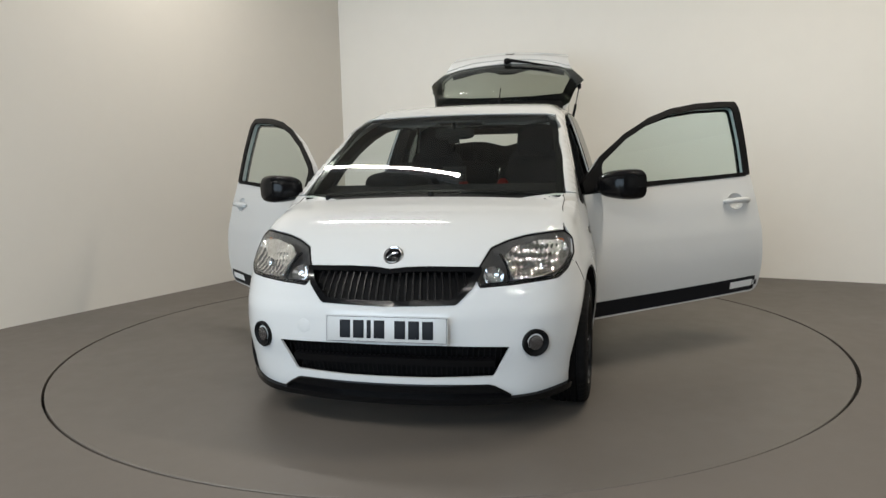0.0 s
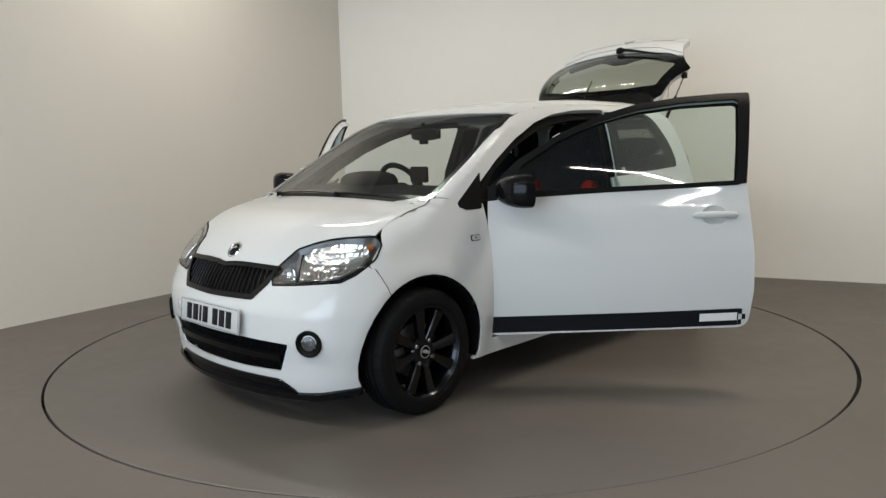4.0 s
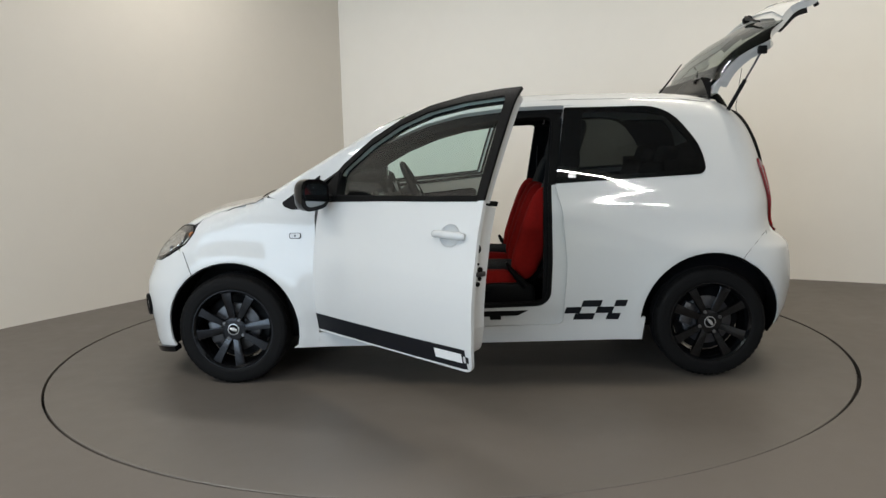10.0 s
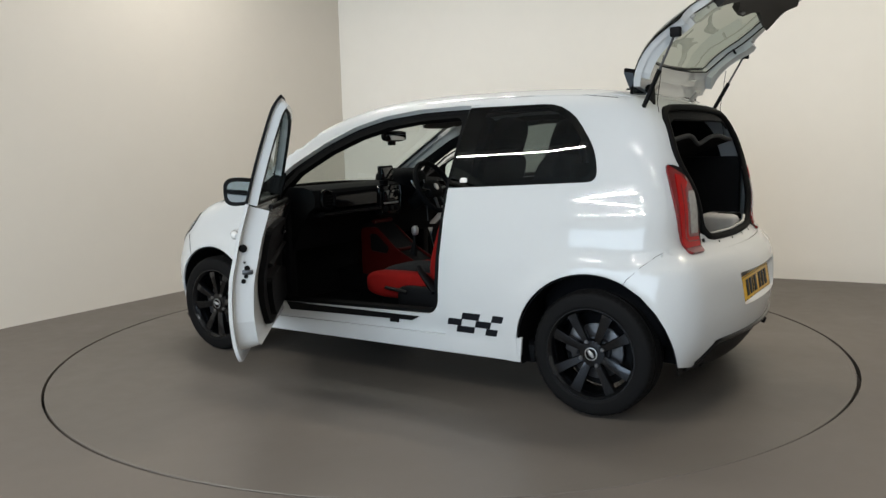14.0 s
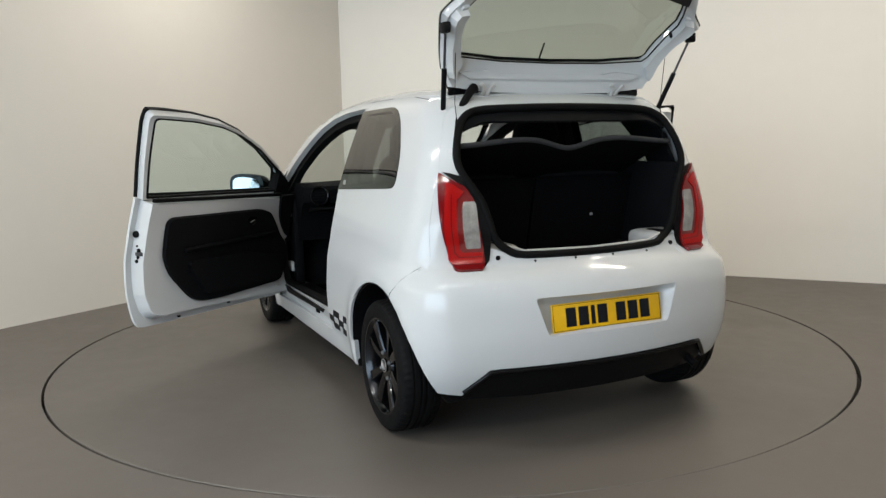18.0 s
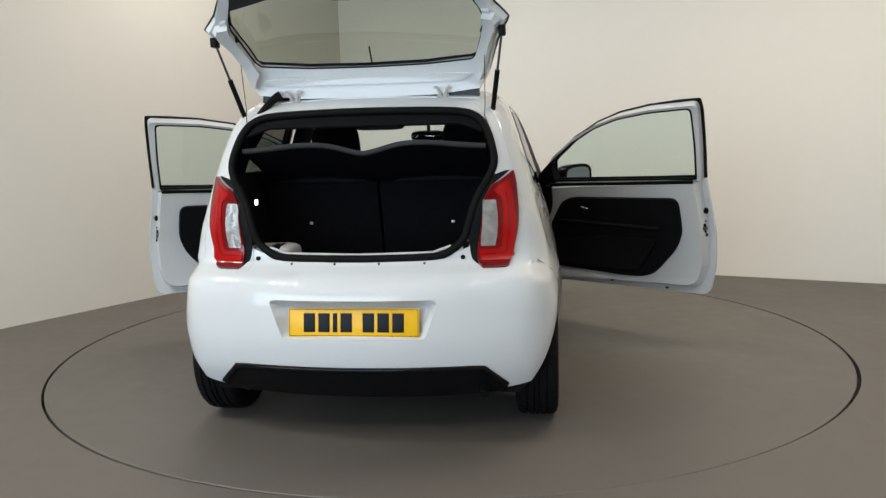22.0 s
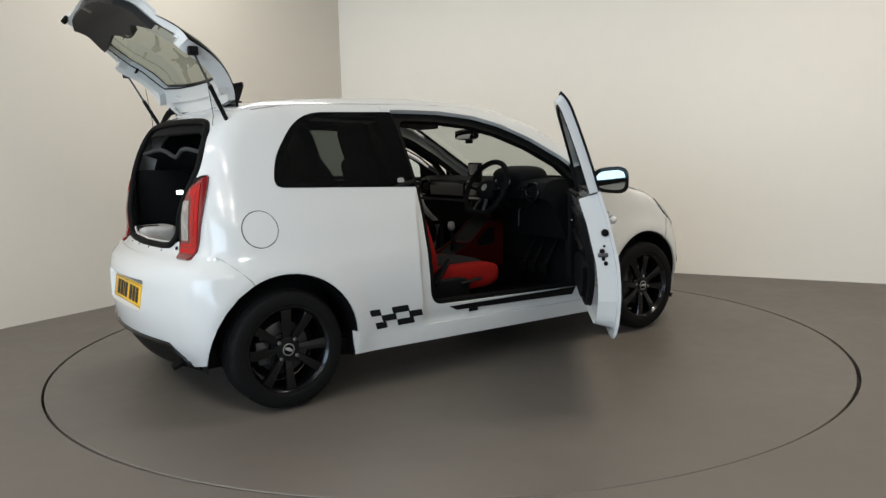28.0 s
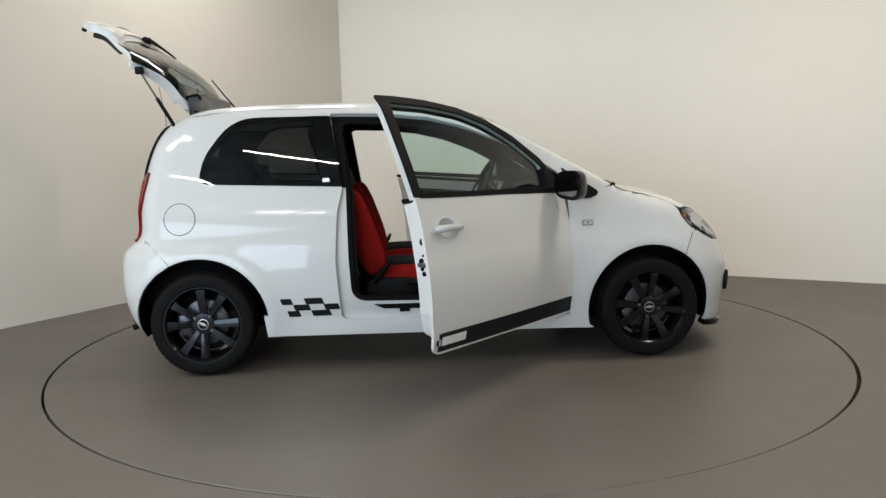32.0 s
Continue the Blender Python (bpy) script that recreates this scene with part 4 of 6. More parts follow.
# wipers and aerial
for y0, y1, bend in ((0.02, 0.56, 0.03), (-0.52, -0.02, 0.03)):
    pts = [on_skin(top_chart, 1.083 - BOW * y * y, y, 0.008 + 0.004 * math.sin(math.pi * (y - y0) / (y1 - y0)))[0] for y in np.linspace(y0, y1, 9)]
    w = tubed("wiper", pts, [0.006, 0.0055, 0.005, 0.005, 0.005, 0.0045, 0.004, 0.004, 0.0035], BLACK_PLASTIC, car, 6, flat=0.8)
    p = pts[0]
    turned("wiper_pivot", [(0.016, -0.02), (0.015, 0.006), (0.0001, 0.010)], BLACK_PLASTIC, w, 14, Matrix.Translation(p))
p = Vector((-1.115, 0, top_z(-1.115, 0)))
aer = tubed("aerial", [p + Vector((0.0, 0, 0.012)), p + Vector((-0.06, 0, 0.085)), p + Vector((-0.135, 0, 0.185))], [0.0055, 0.0045, 0.0035], BLACK_PLASTIC, car, 8)
bm = bmesh.new()
box(bm, (p.x - 0.035, -0.017, p.z - 0.006), (p.x + 0.045, 0.017, p.z + 0.018), 0.008)
part("aerial_base", bm, BLACK_PLASTIC, aer)

# ---------------------------------------------------------------- tail of the car
plate_well = skin("plate_well", RECESS, tail_chart, WHITE, rear_bumper, 0.02, -0.002, 0.004, shape=bowl(RECESS, tail_chart, 0.052, 5.0))
number_plate(rear_bumper, at_normal(Vector((-1.712, 0.0, 0.521)), Vector((-1, 0, 0.16))), PLATE_YELLOW, "yellow number plate with plain dark bars")
half = [tail_y(0, 0.346), tail_y(0.3, 0.346), tail_y(0.520, 0.340), tail_y(0.62, 0.238), tail_y(0.60, 0.20), tail_y(0.3, 0.19), tail_y(0, 0.19)]
skin("diffuser", half + [(-a, z) for a, z in half[::-1]][1:-1], tail_chart, BLACK_PLASTIC, rear_bumper, 0.04, -0.012, 0.02, "black lower rear apron")
edge = [on_skin(tail_chart, *tail_y(y, 0.336 - 0.9 * max(0, abs(y) - 0.51)), 0.002)[0] for y in np.linspace(-0.605, 0.605, 27)]
tubed("diffuser_edge", edge, 0.011, BLACK_GLOSS, rear_bumper, 8, "gloss black strip")
boxed("exhaust_box", (-1.58, -0.58, 0.20), (-1.25, -0.30, 0.31), BLACK_PLASTIC, car, 0.03)
tubed("tailpipe", [(-1.40, -0.5, 0.25), (-1.60, -0.5, 0.245), (-1.66, -0.5, 0.225)], 0.017, BLACK_PLASTIC, car, 12)


for s, which in SIDES:
    def sd(loop):
        return loop if s > 0 else mirrored(loop)
    outer = rounded([(47.2, 1.094), (46.0, 0.95), (45.0, 0.86), (43.6, 0.758), (42.0, 0.724), (40.5, 0.717), (35.0, 0.717), (35.6, 0.794), (37.6, 0.975), (40.2, 1.034)], 0.6)
    lamp = skin("tail_lamp", sd(outer), tail_chart, RED_LENS, car, 0.018, 0.012, 0.02, "red tail lamp with clear reversing lens")
    clear = rounded([(36.2, 0.800), (37.4, 0.966), (37.9, 0.978), (40.9, 0.978), (40.1, 0.800)], 0.4)
    skin("reversing_lens", sd(clear), tail_chart, CLEAR_LENS, lamp, 0.014, 0.0145, 0.006, "clear ribbed lens")
    guide = [(44.9, 1.052), (44.5, 0.86), (43.7, 0.758), (42.6, 0.741), (35.9, 0.741), (35.9, 0.784), (40.7, 0.786), (41.3, 0.800), (41.7, 0.87), (42.1, 0.985), (41.3, 0.998), (40.6, 1.015), (43.2, 1.045)]
    skin("light_guide", sd(guide), tail_chart, BRIGHT_RED, lamp, 0.016, 0.0150, 0.005, "bright red light guide")
    inner = [(43.45, 1.010), (43.1, 0.87), (42.6, 0.785), (41.6, 0.766), (36.1, 0.763), (36.1, 0.767), (41.5, 0.770), (42.4, 0.790), (42.85, 0.87), (43.2, 1.005)]
    skin("guide_line", sd(inner), tail_chart, RED_LENS, lamp, 0.016, 0.0157, 0.003)
    dark = [(35.0, 0.726), (33.9, 0.750), (33.4, 0.86), (34.6, 0.96), (37.8, 1.045), (41.0, 1.075), (44.4, 1.090), (46.0, 1.092), (40.2, 1.036), (37.6, 0.977), (35.6, 0.796)]
    skin("lamp_side_panel", sd(dark), tail_chart, BLACK_PLASTIC, lamp, 0.02, 0.004, 0.02)
# sill of the boot opening with its bolts
sill = [tail_y(y, 0.714) for y in np.linspace(-0.47, 0.47, 11)] + [tail_y(0.455, 0.80), tail_y(0.40, 0.780), tail_y(0.30, 0.762), tail_y(0.0, 0.758), tail_y(-0.30, 0.762), tail_y(-0.40, 0.780), tail_y(-0.455, 0.80)]
boot_sill = skin("boot_sill", sill, tail_chart, WHITE, car, 0.03, -0.004, 0.03)
for y in (-0.42, -0.27, -0.09, 0.09, 0.27, 0.42):
    p, n = on_skin(tail_chart, *tail_y(y, 0.738 + 0.02 * (abs(y) > 0.4)), -0.004)
    turned("buffer", [(0.010 if abs(y) > 0.4 else 0.006, -0.006), (0.009 if abs(y) > 0.4 else 0.005, 0.006), (0.0001, 0.007)], RUBBER, boot_sill, 12, at_normal(p, n))
# rubber seal round the boot opening
SEAL = [(0.0, 0.757), (0.30, 0.762), (0.375, 0.785), (0.425, 0.83), (0.448, 0.90), (0.475, 0.985), (0.525, 1.07), (0.548, 1.13), (0.540, 1.20), (0.515, 1.275), (0.475, 1.318), (0.40, 1.337), (0.2, 1.344), (0.0, 1.346)]
pts = []
for y, z in SEAL + [(-y, z) for y, z in SEAL[-2:0:-1]]:
    p, n = on_skin(tail_chart, *tail_y(y, z), -0.004)
    pts.append(p)
bm = bmesh.new()
n = len(pts)
smooth_pts = []
for i in range(n):
    a, b, c, d = pts[i - 1], pts[i], pts[(i + 1) % n], pts[(i + 2) % n]
    for t in (0, 0.33, 0.67):
        smooth_pts.append(0.5 * ((2 * b) + (c - a) * t + (2 * a - 5 * b + 4 * c - d) * t * t + (3 * b - a - 3 * c + d) * t ** 3))
tube(bm, smooth_pts + smooth_pts[:2], 0.016, 8, False)
part("boot_seal", bm, RUBBER, car, "black rubber seal round the boot opening", angle=60)
pale = [on_skin(tail_chart, *tail_y(y, z + 0.016), -0.016)[0] for y, z in [(-y, z) for y, z in SEAL[2:0:-1]] + SEAL[:3]]
tubed("boot_lip", pale, 0.006, BOOT_TRIM, car, 8, "pale inner lip of the boot opening")
# roof end above the boot
skin("roof_end", [(y, 68.0) for y in np.linspace(-0.50, 0.50, 9)] + [hp(0.505, 1.295)] + [hp(y, 1.358 - 0.5 * max(0.0, abs(y) - 0.38)) for y in np.linspace(0.46, -0.46, 13)] + [hp(-0.505, 1.295)],
     hatch_chart, WHITE, car, 0.03, -0.003, 0.006)
skin("boot_header_trim", [hp(y, 1.366 - 0.4 * max(0.0, abs(y) - 0.38)) for y in np.linspace(-0.50, 0.50, 13)] + [hp(y, 1.302 - 0.4 * max(0.0, abs(y) - 0.40)) for y in np.linspace(0.50, -0.50, 11)],
     hatch_chart, BLACK_SOFT, car, 0.03, -0.016, 0.012, "black trim under the roof end")

# ---------------------------------------------------------------- wheels


def make_wheel():
    """A wheel whose axle points along y, outwards; origin in the tyre's middle."""
    q = Matrix.Rotation(radians(-90), 4, "X")      # lathe axis z to +y
    bm = bmesh.new()
    lathe(bm, [(0.196, -0.08), (0.208, -0.086), (0.214, -0.088), (0.214, -0.080), (0.196, -0.06), (0.182, -0.03), (0.186, 0.03), (0.197, 0.065), (0.202, 0.074), (0.210, 0.079), (0.2145, 0.086), (0.2145, 0.091), (0.209, 0.091), (0.203, 0.083), (0.198, 0.078), (0.190, 0.055), (0.176, -0.03), (0.19, -0.075)], 64, q, True)
    wheel = part("wheel", bm, RIM, car, "gloss black eight-spoke alloy wheel", angle=35)
    for i in range(8):
        bm = bmesh.new()
        a = 2 * math.pi * i / 8 + (0.06 if i % 2 else -0.06)
        rows = []
        for r, w, y, d in ((0.034, 0.0150, 0.060, 0.020), (0.060, 0.0165, 0.066, 0.026), (0.10, 0.0190, 0.072, 0.032), (0.15, 0.0225, 0.077, 0.034), (0.19, 0.0260, 0.079, 0.028), (0.206, 0.029, 0.077, 0.020)):
            tw = 0.012 * (1 if i % 2 else -1)
            rows.append([bm.verts.new(v) for v in ((-w, y - d, r), (-w, y - 0.004 - tw * 0.3, r), (-w + 0.004, y, r), (w - 0.004, y - 0.002 + tw * 0.2, r), (w, y - 0.006, r), (w, y - d, r))])
        for p_, q_ in zip(rows, rows[1:]):
            for k in range(6):
                bm.faces.new((p_[k], p_[(k + 1) % 6], q_[(k + 1) % 6], q_[k]))
        bm.faces.new(rows[0][::-1])
        bm.faces.new(rows[-1])
        bmesh.ops.recalc_face_normals(bm, faces=bm.faces)
        bmesh.ops.transform(bm, matrix=Matrix.Rotation(a, 4, "Y"), verts=bm.verts)
        part("spoke", bm, RIM, wheel, angle=25)
    turned("hub", [(0.066, 0.02), (0.068, 0.052), (0.060, 0.064), (0.034, 0.067), (0.0001, 0.067)], RIM, wheel, 40, q)
    cap = turned("hub_cap", [(0.030, 0.060), (0.031, 0.0705), (0.028, 0.074), (0.0001, 0.0755)], BLACK_GLOSS, wheel, 32, q, "black centre cap with a silver mark")
    bm = bmesh.new()
    lathe(bm, [(0.0300, 0.0735), (0.0300, 0.0752), (0.0262, 0.0758), (0.0262, 0.0742)], 32, q, True)
    tube(bm, [(-0.017, 0.0760, -0.010), (0.0, 0.0765, 0.002), (0.017, 0.0760, 0.010)], [0.005, 0.010, 0.005], 6)
    part("cap_mark", bm, SILVER, wheel)
    for i in range(4):
        a = math.pi / 4 + i * math.pi / 2
        turned("wheel_bolt", [(0.010, 0.050), (0.010, 0.071), (0.007, 0.0745), (0.0001, 0.0745)], STEEL, wheel, 6, Matrix.Translation((0.058 * math.cos(a), 0, 0.058 * math.sin(a))) @ q)
    turned("brake_disc", [(0.128, -0.012), (0.130, -0.010), (0.130, 0.008), (0.126, 0.010), (0.075, 0.010), (0.072, 0.028), (0.0001, 0.028)], DARK_STEEL, wheel, 48, q, "dark steel brake disc")
    boxed("brake_caliper", (0.075, -0.03, -0.06), (0.145, 0.028, 0.06), DARK_STEEL, wheel, 0.012)
    turned("back_plate", [(0.17, -0.035), (0.17, -0.03), (0.0001, -0.03)], BLACK_PLASTIC, wheel, 32, q)
    # tyre with grooves and a notched shoulder
    bm = bmesh.new()
    prof = [(0.203, -0.083), (0.212, -0.0895), (0.225, -0.0935), (0.247, -0.0955), (0.268, -0.092), (0.280, -0.086), (0.2885, -0.076), (0.2925, -0.064), (0.2932, -0.050), (0.2862, -0.048), (0.2862, -0.041), (0.2938, -0.039),
            (0.2940, -0.017), (0.2866, -0.0155), (0.2866, -0.007), (0.2940, -0.0055), (0.2940, 0.0055), (0.2866, 0.007), (0.2866, 0.0155), (0.2940, 0.017), (0.2938, 0.039), (0.2862, 0.041), (0.2862, 0.048), (0.2932, 0.050),
            (0.2925, 0.064), (0.2885, 0.076), (0.280, 0.086), (0.268, 0.092), (0.262, 0.0925), (0.261, 0.0936), (0.247, 0.0955), (0.225, 0.0940), (0.223, 0.0925), (0.212, 0.0905), (0.203, 0.083), (0.198, 0.0)]
    nseg = 168
    rings = []
    for r, y in prof:
        ring = []
        for i in range(nseg):
            rr = r - (0.006 if i % 3 == 0 and (0.060 < abs(y) < 0.080) else 0.0)
            t = 2 * math.pi * i / nseg
            ring.append(bm.verts.new((rr * math.cos(t), y, rr * math.sin(t))))
        rings.append(ring)
    for a, b in zip(rings, rings[1:] + rings[:1]):
        for i in range(nseg):
            bm.faces.new((a[i], a[(i + 1) % nseg], b[(i + 1) % nseg], b[i]))
    bmesh.ops.recalc_face_normals(bm, faces=bm.faces)
    part("tyre", bm, TYRE, wheel, "black rubber tyre with moulded tread", angle=28)
    return wheel


WHEEL_Y = 0.703
first = make_wheel()
SIZE = Matrix.Scale(0.972, 4)
first.matrix_basis = Matrix.Translation((HUB_X, WHEEL_Y, HUB_Z - 0.0027)) @ Matrix.Rotation(radians(12), 4, "Y") @ SIZE
copy_thing(first, Matrix.Translation((-HUB_X, WHEEL_Y, HUB_Z - 0.0027)) @ Matrix.Rotation(radians(-20), 4, "Y") @ SIZE)
for x, a in ((HUB_X, 33), (-HUB_X, 5)):
    copy_thing(first, Matrix.Translation((x, -WHEEL_Y, HUB_Z - 0.0027)) @ Matrix.Rotation(math.pi, 4, "Z") @ Matrix.Rotation(radians(a), 4, "Y") @ SIZE)

# ---------------------------------------------------------------- doors
DOOR_OPEN = {1: 49.0, -1: 48.2}
for s, which in SIDES:
    ch = side_chart(s)
    skin_loop = rounded([(0.750, 0.276, 0.04), (0.752, 0.60), (0.748, 0.925), (0.30, 0.953), (-0.10, 0.966), (-0.474, 0.980), (-0.480, 0.86), (-0.493, 0.66), (-0.490, 0.48), (-0.468, 0.306, 0.05)])
    shell_loop = rounded([(0.735, 0.296, 0.05), (0.737, 0.60), (0.733, 0.92), (0.30, 0.948), (-0.10, 0.961), (-0.442, 0.972), (-0.447, 0.86), (-0.459, 0.66), (-0.454, 0.48), (-0.418, 0.338, 0.08)])
    cup = [(-0.315 + 0.062 * math.cos(t), 0.838 + 0.046 * math.sin(t)) for t in np.linspace(0, 2 * math.pi, 25)[:-1]]
    door = skin("door", [skin_loop, cup], ch, WHITE, car, 0.03, 0.0, 0.014, "open front door, white outside with black inner trim")
    h = Vector((0.752, s * 0.752, 0))
    door.matrix_basis = Matrix.Translation(h) @ Matrix.Rotation(radians(-s * DOOR_OPEN[s]), 4, "Z") @ Matrix.Translation(-h)
    skin("door_shell", [shell_loop, cup], ch, WHITE, door, 0.04, -0.013, 0.085)
    skin("shell_plug", [(-0.315 + 1.02 * (x + 0.315), 0.838 + 1.02 * (z - 0.838)) for x, z in cup], ch, WHITE, door, 0.03, -0.0895, 0.008)
    # inner trim
    trim = rounded([(0.62, 0.365, 0.06), (0.70, 0.50, 0.05), (0.70, 0.62, 0.05), (0.50, 0.866, 0.06), (0.40, 0.882), (-0.33, 0.897, 0.05), (-0.342, 0.63, 0.17), (-0.12, 0.362, 0.15), (0.10, 0.350)])
    tr = skin("door_trim", trim, ch, BLACK_SOFT, door, 0.035, -0.096, 0.028, "black soft door trim with a pocket", shape=None)
    pocket = rounded([(0.60, 0.39, 0.05), (0.65, 0.55, 0.04), (0.30, 0.62), (-0.19, 0.63, 0.05), (-0.06, 0.41, 0.05)])
    skin("door_pocket", pocket, ch, BLACK_SOFT, door, 0.05, -0.122, 0.026)
    arm = [on_skin(ch, x, 0.715 + 0.02 * x, -0.128)[0] for x in np.linspace(-0.20, 0.56, 9)]
    tubed("arm_rest", arm, 0.018, BLACK_SOFT, door, 8, flat=0.6)
    p, n = on_skin(ch, 0.33, 0.818, -0.128)
    rel = turned("release_bezel", [(0.030, 0.0), (0.031, 0.006), (0.024, 0.003), (0.0001, 0.0)], BLACK_GLOSS, door, 20, at_normal(p, -n) @ Matrix.Diagonal((1.3, 0.8, 1, 1)))
    tubed("release_lever", [p - n * 0.004 + Vector((0.03, 0, 0)), p - n * 0.012, p - n * 0.012 + Vector((-0.035, 0, -0.006))], 0.006, CHROME, door, 6)
    p, n = on_skin(ch, 0.69, 0.80, -0.10)
    speaker = rounded([(0.60, 0.945, 0.02), (0.63, 0.78, 0.05), (0.735, 0.66, 0.03), (0.735, 0.95, 0.02)])
    skin("speaker_cover", speaker, ch, BLACK_SOFT, door, 0.04, -0.094, 0.02)
    # latch, buffer and bolts on the rear edge
    for z, r, dx, lift in ((0.665, 0.010, 0.0, -0.055), (0.725, 0.012, 0.0, -0.060), (0.745, 0.005, 0.0, -0.045), (0.80, 0.017, -0.005, -0.03), (0.69, 0.0085, 0.0, -0.062)):
        xe = -0.458 + 0.05 * (z - 0.66) + dx
        p, n = on_skin(ch, xe, z, lift)
        turned("edge_bolt", [(r, -0.012), (r, 0.005), (r * 0.8, 0.007), (0.0001, 0.007)], RUBBER, door, 12, at_normal(p, Vector((-1, 0, 0))))
    p, n = on_skin(ch, -0.458, 0.695, -0.066)
    boxed("latch", (p.x - 0.006, p.y - 0.025, 0.684), (p.x + 0.03, p.y + 0.02, 0.704), DARK_STEEL, door, 0.004)
    for x in (-0.22, 0.18):
        p, n = on_skin(ch, x, 0.34, -0.07)
        turned("drain_plug", [(0.010, -0.004), (0.009, 0.004), (0.0001, 0.005)], RUBBER, door, 10, at_normal(Vector((p.x, p.y, 0.327)), Vector((0, 0, -1)), (1, 0, 0)))
    # black seal down the front edge
    strip = [on_skin(ch, 0.742, z, -0.020)[0] for z in np.linspace(0.31, 0.915, 10)]
    tubed("front_edge_seal", strip, 0.013, RUBBER, door, 8, "black rubber seal", flat=0.8)
    # window frame and glass
    fo = rounded([(0.742, 0.928), (0.74, 0.990), (0.60, 1.118), (0.4, 1.236), (0.2, 1.321), (0.02, 1.370), (-0.2, 1.400), (-0.40, 1.412), (-0.525, 1.413, 0.012), (-0.498, 1.18), (-0.474, 0.984)])
    fi = rounded([(0.612, 0.968, 0.01), (0.600, 1.080, 0.03), (0.4, 1.204), (0.2, 1.291), (0.02, 1.341), (-0.2, 1.371), (-0.466, 1.383, 0.03), (-0.450, 1.18), (-0.428, 0.995, 0.01)])
    fm = rounded([(0.625, 0.955, 0.01), (0.612, 1.087, 0.03), (0.4, 1.213), (0.2, 1.300), (0.02, 1.350), (-0.2, 1.380), (-0.476, 1.392, 0.03), (-0.460, 1.18), (-0.438, 0.985, 0.01)])
    skin("window_frame", [fo, fi], ch, BLACK_PLASTIC, door, 0.03, 0.002, 0.010, "black outer window frame")
    sh = rounded([(0.735, 0.93), (0.73, 0.985), (0.592, 1.116), (0.39, 1.234), (0.19, 1.319), (0.01, 1.367), (-0.21, 1.397), (-0.510, 1.409, 0.03), (-0.484, 1.18), (-0.458, 0.98)])
    skin("inner_frame", [sh, fm], ch, WHITE, door, 0.03, -0.0085, 0.038)
    skin("inner_seal", [fm, fi], ch, RUBBER, door, 0.03, -0.036, 0.014)
    skin("window_glass", fm, ch, GLASS_CLEAR, door, 0.06, -0.018, 0.0, "clear side window raised")
    belt = [(x, z + 0.012) for x, z in ((0.61, 0.950), (0.3, 0.960), (-0.1, 0.973), (-0.44, 0.986))]
    skin("belt_strip", belt + [(x, z - 0.022) for x, z in belt[::-1]], ch, RUBBER, door, 0.04, 0.004, 0.012)
    skin("inner_belt_strip", belt + [(x, z - 0.017) for x, z in belt[::-1]], ch, RUBBER, door, 0.04, -0.090, 0.016)
    # stripe along the bottom with a white block and checks
    zz = curve_of((-0.46, 0.318), (0.0, 0.303), (0.75, 0.287))
    stripe = [(x, float(zz(x))) for x in np.linspace(0.742, -0.422, 9)] + [(x, float(zz(x)) + 0.083) for x in np.linspace(-0.426, 0.742, 9)]
    skin("door_stripe", stripe, ch, DECAL, door, 0.05, 0.0014, 0.0016, "matt black stripe")
    wb = [(x, float(zz(x)) + 0.026) for x in (-0.245, -0.418)] + [(x, float(zz(x)) + 0.064) for x in (-0.418, -0.245)]
    skin("stripe_block", wb, ch, WHITE_DECAL, door, 0.05, 0.003, 0.0016)
    for i, (x0, k) in enumerate(((-0.424, 0), (-0.424, 2), (-0.4405, 1))):
        z0 = float(zz(x0)) + 0.002 + k * 0.027
        skin("stripe_check", [(x0, z0), (x0 - 0.0165, z0 + 0.0005), (x0 - 0.0165, z0 + 0.0265), (x0, z0 + 0.026)], ch, DECAL, door, 0.03, 0.0014, 0.0016)
    # handle in its cup
    skin("handle_cup", cup, ch, WHITE, door, 0.006, 0.0012, 0.003, shape=bowl(cup, ch, 0.030, 1.9))
    grip = [on_skin(ch, x, 0.838, l)[0] for x, l in ((-0.218, 0.004), (-0.235, 0.016), (-0.27, 0.026), (-0.32, 0.029), (-0.365, 0.026), (-0.395, 0.018), (-0.412, 0.006))]
    tubed("door_handle", grip, [0.010, 0.015, 0.016, 0.016, 0.016, 0.017, 0.012], WHITE, door, 10, "white pull handle")
    # mirror
    c = Vector((0.600, s * 0.860, 0.978))
    bm = bmesh.new()
    nu, nv = 24, 14
    grid = []
    for i in range(nv + 1):
        v = math.pi * i / nv
        row = []
        for j in range(nu):
            u = 2 * math.pi * j / nu
            cy, cz = math.cos(u), math.sin(u)
            e = 0.62
            yy = math.copysign(abs(cy) ** e, cy)
            zz2 = math.copysign(abs(cz) ** e, cz)
            d = -math.cos(v)
            k = math.sin(v) ** 0.55 if d > 0 else (1 - abs(d) ** 40) ** 0.5
            x = d * 0.075 if d > 0 else d * 0.028
            row.append(bm.verts.new((c.x + x * 1.25 - 0.040 * s * yy * k, c.y + yy * k * 0.098, c.z + zz2 * k * (0.075 + 0.008 * s * yy))))
        grid.append(row)
    for a, b in zip(grid, grid[1:]):
        for j in range(nu):
            bm.faces.new((a[j], a[(j + 1) % nu], b[(j + 1) % nu], b[j]))
    bmesh.ops.remove_doubles(bm, verts=bm.verts, dist=1e-4)
    bmesh.ops.recalc_face_normals(bm, faces=bm.faces)
    part("door_mirror", bm, BLACK_GLOSS, door, "gloss black door mirror", angle=50)
    bm = bmesh.new()
    ring = []
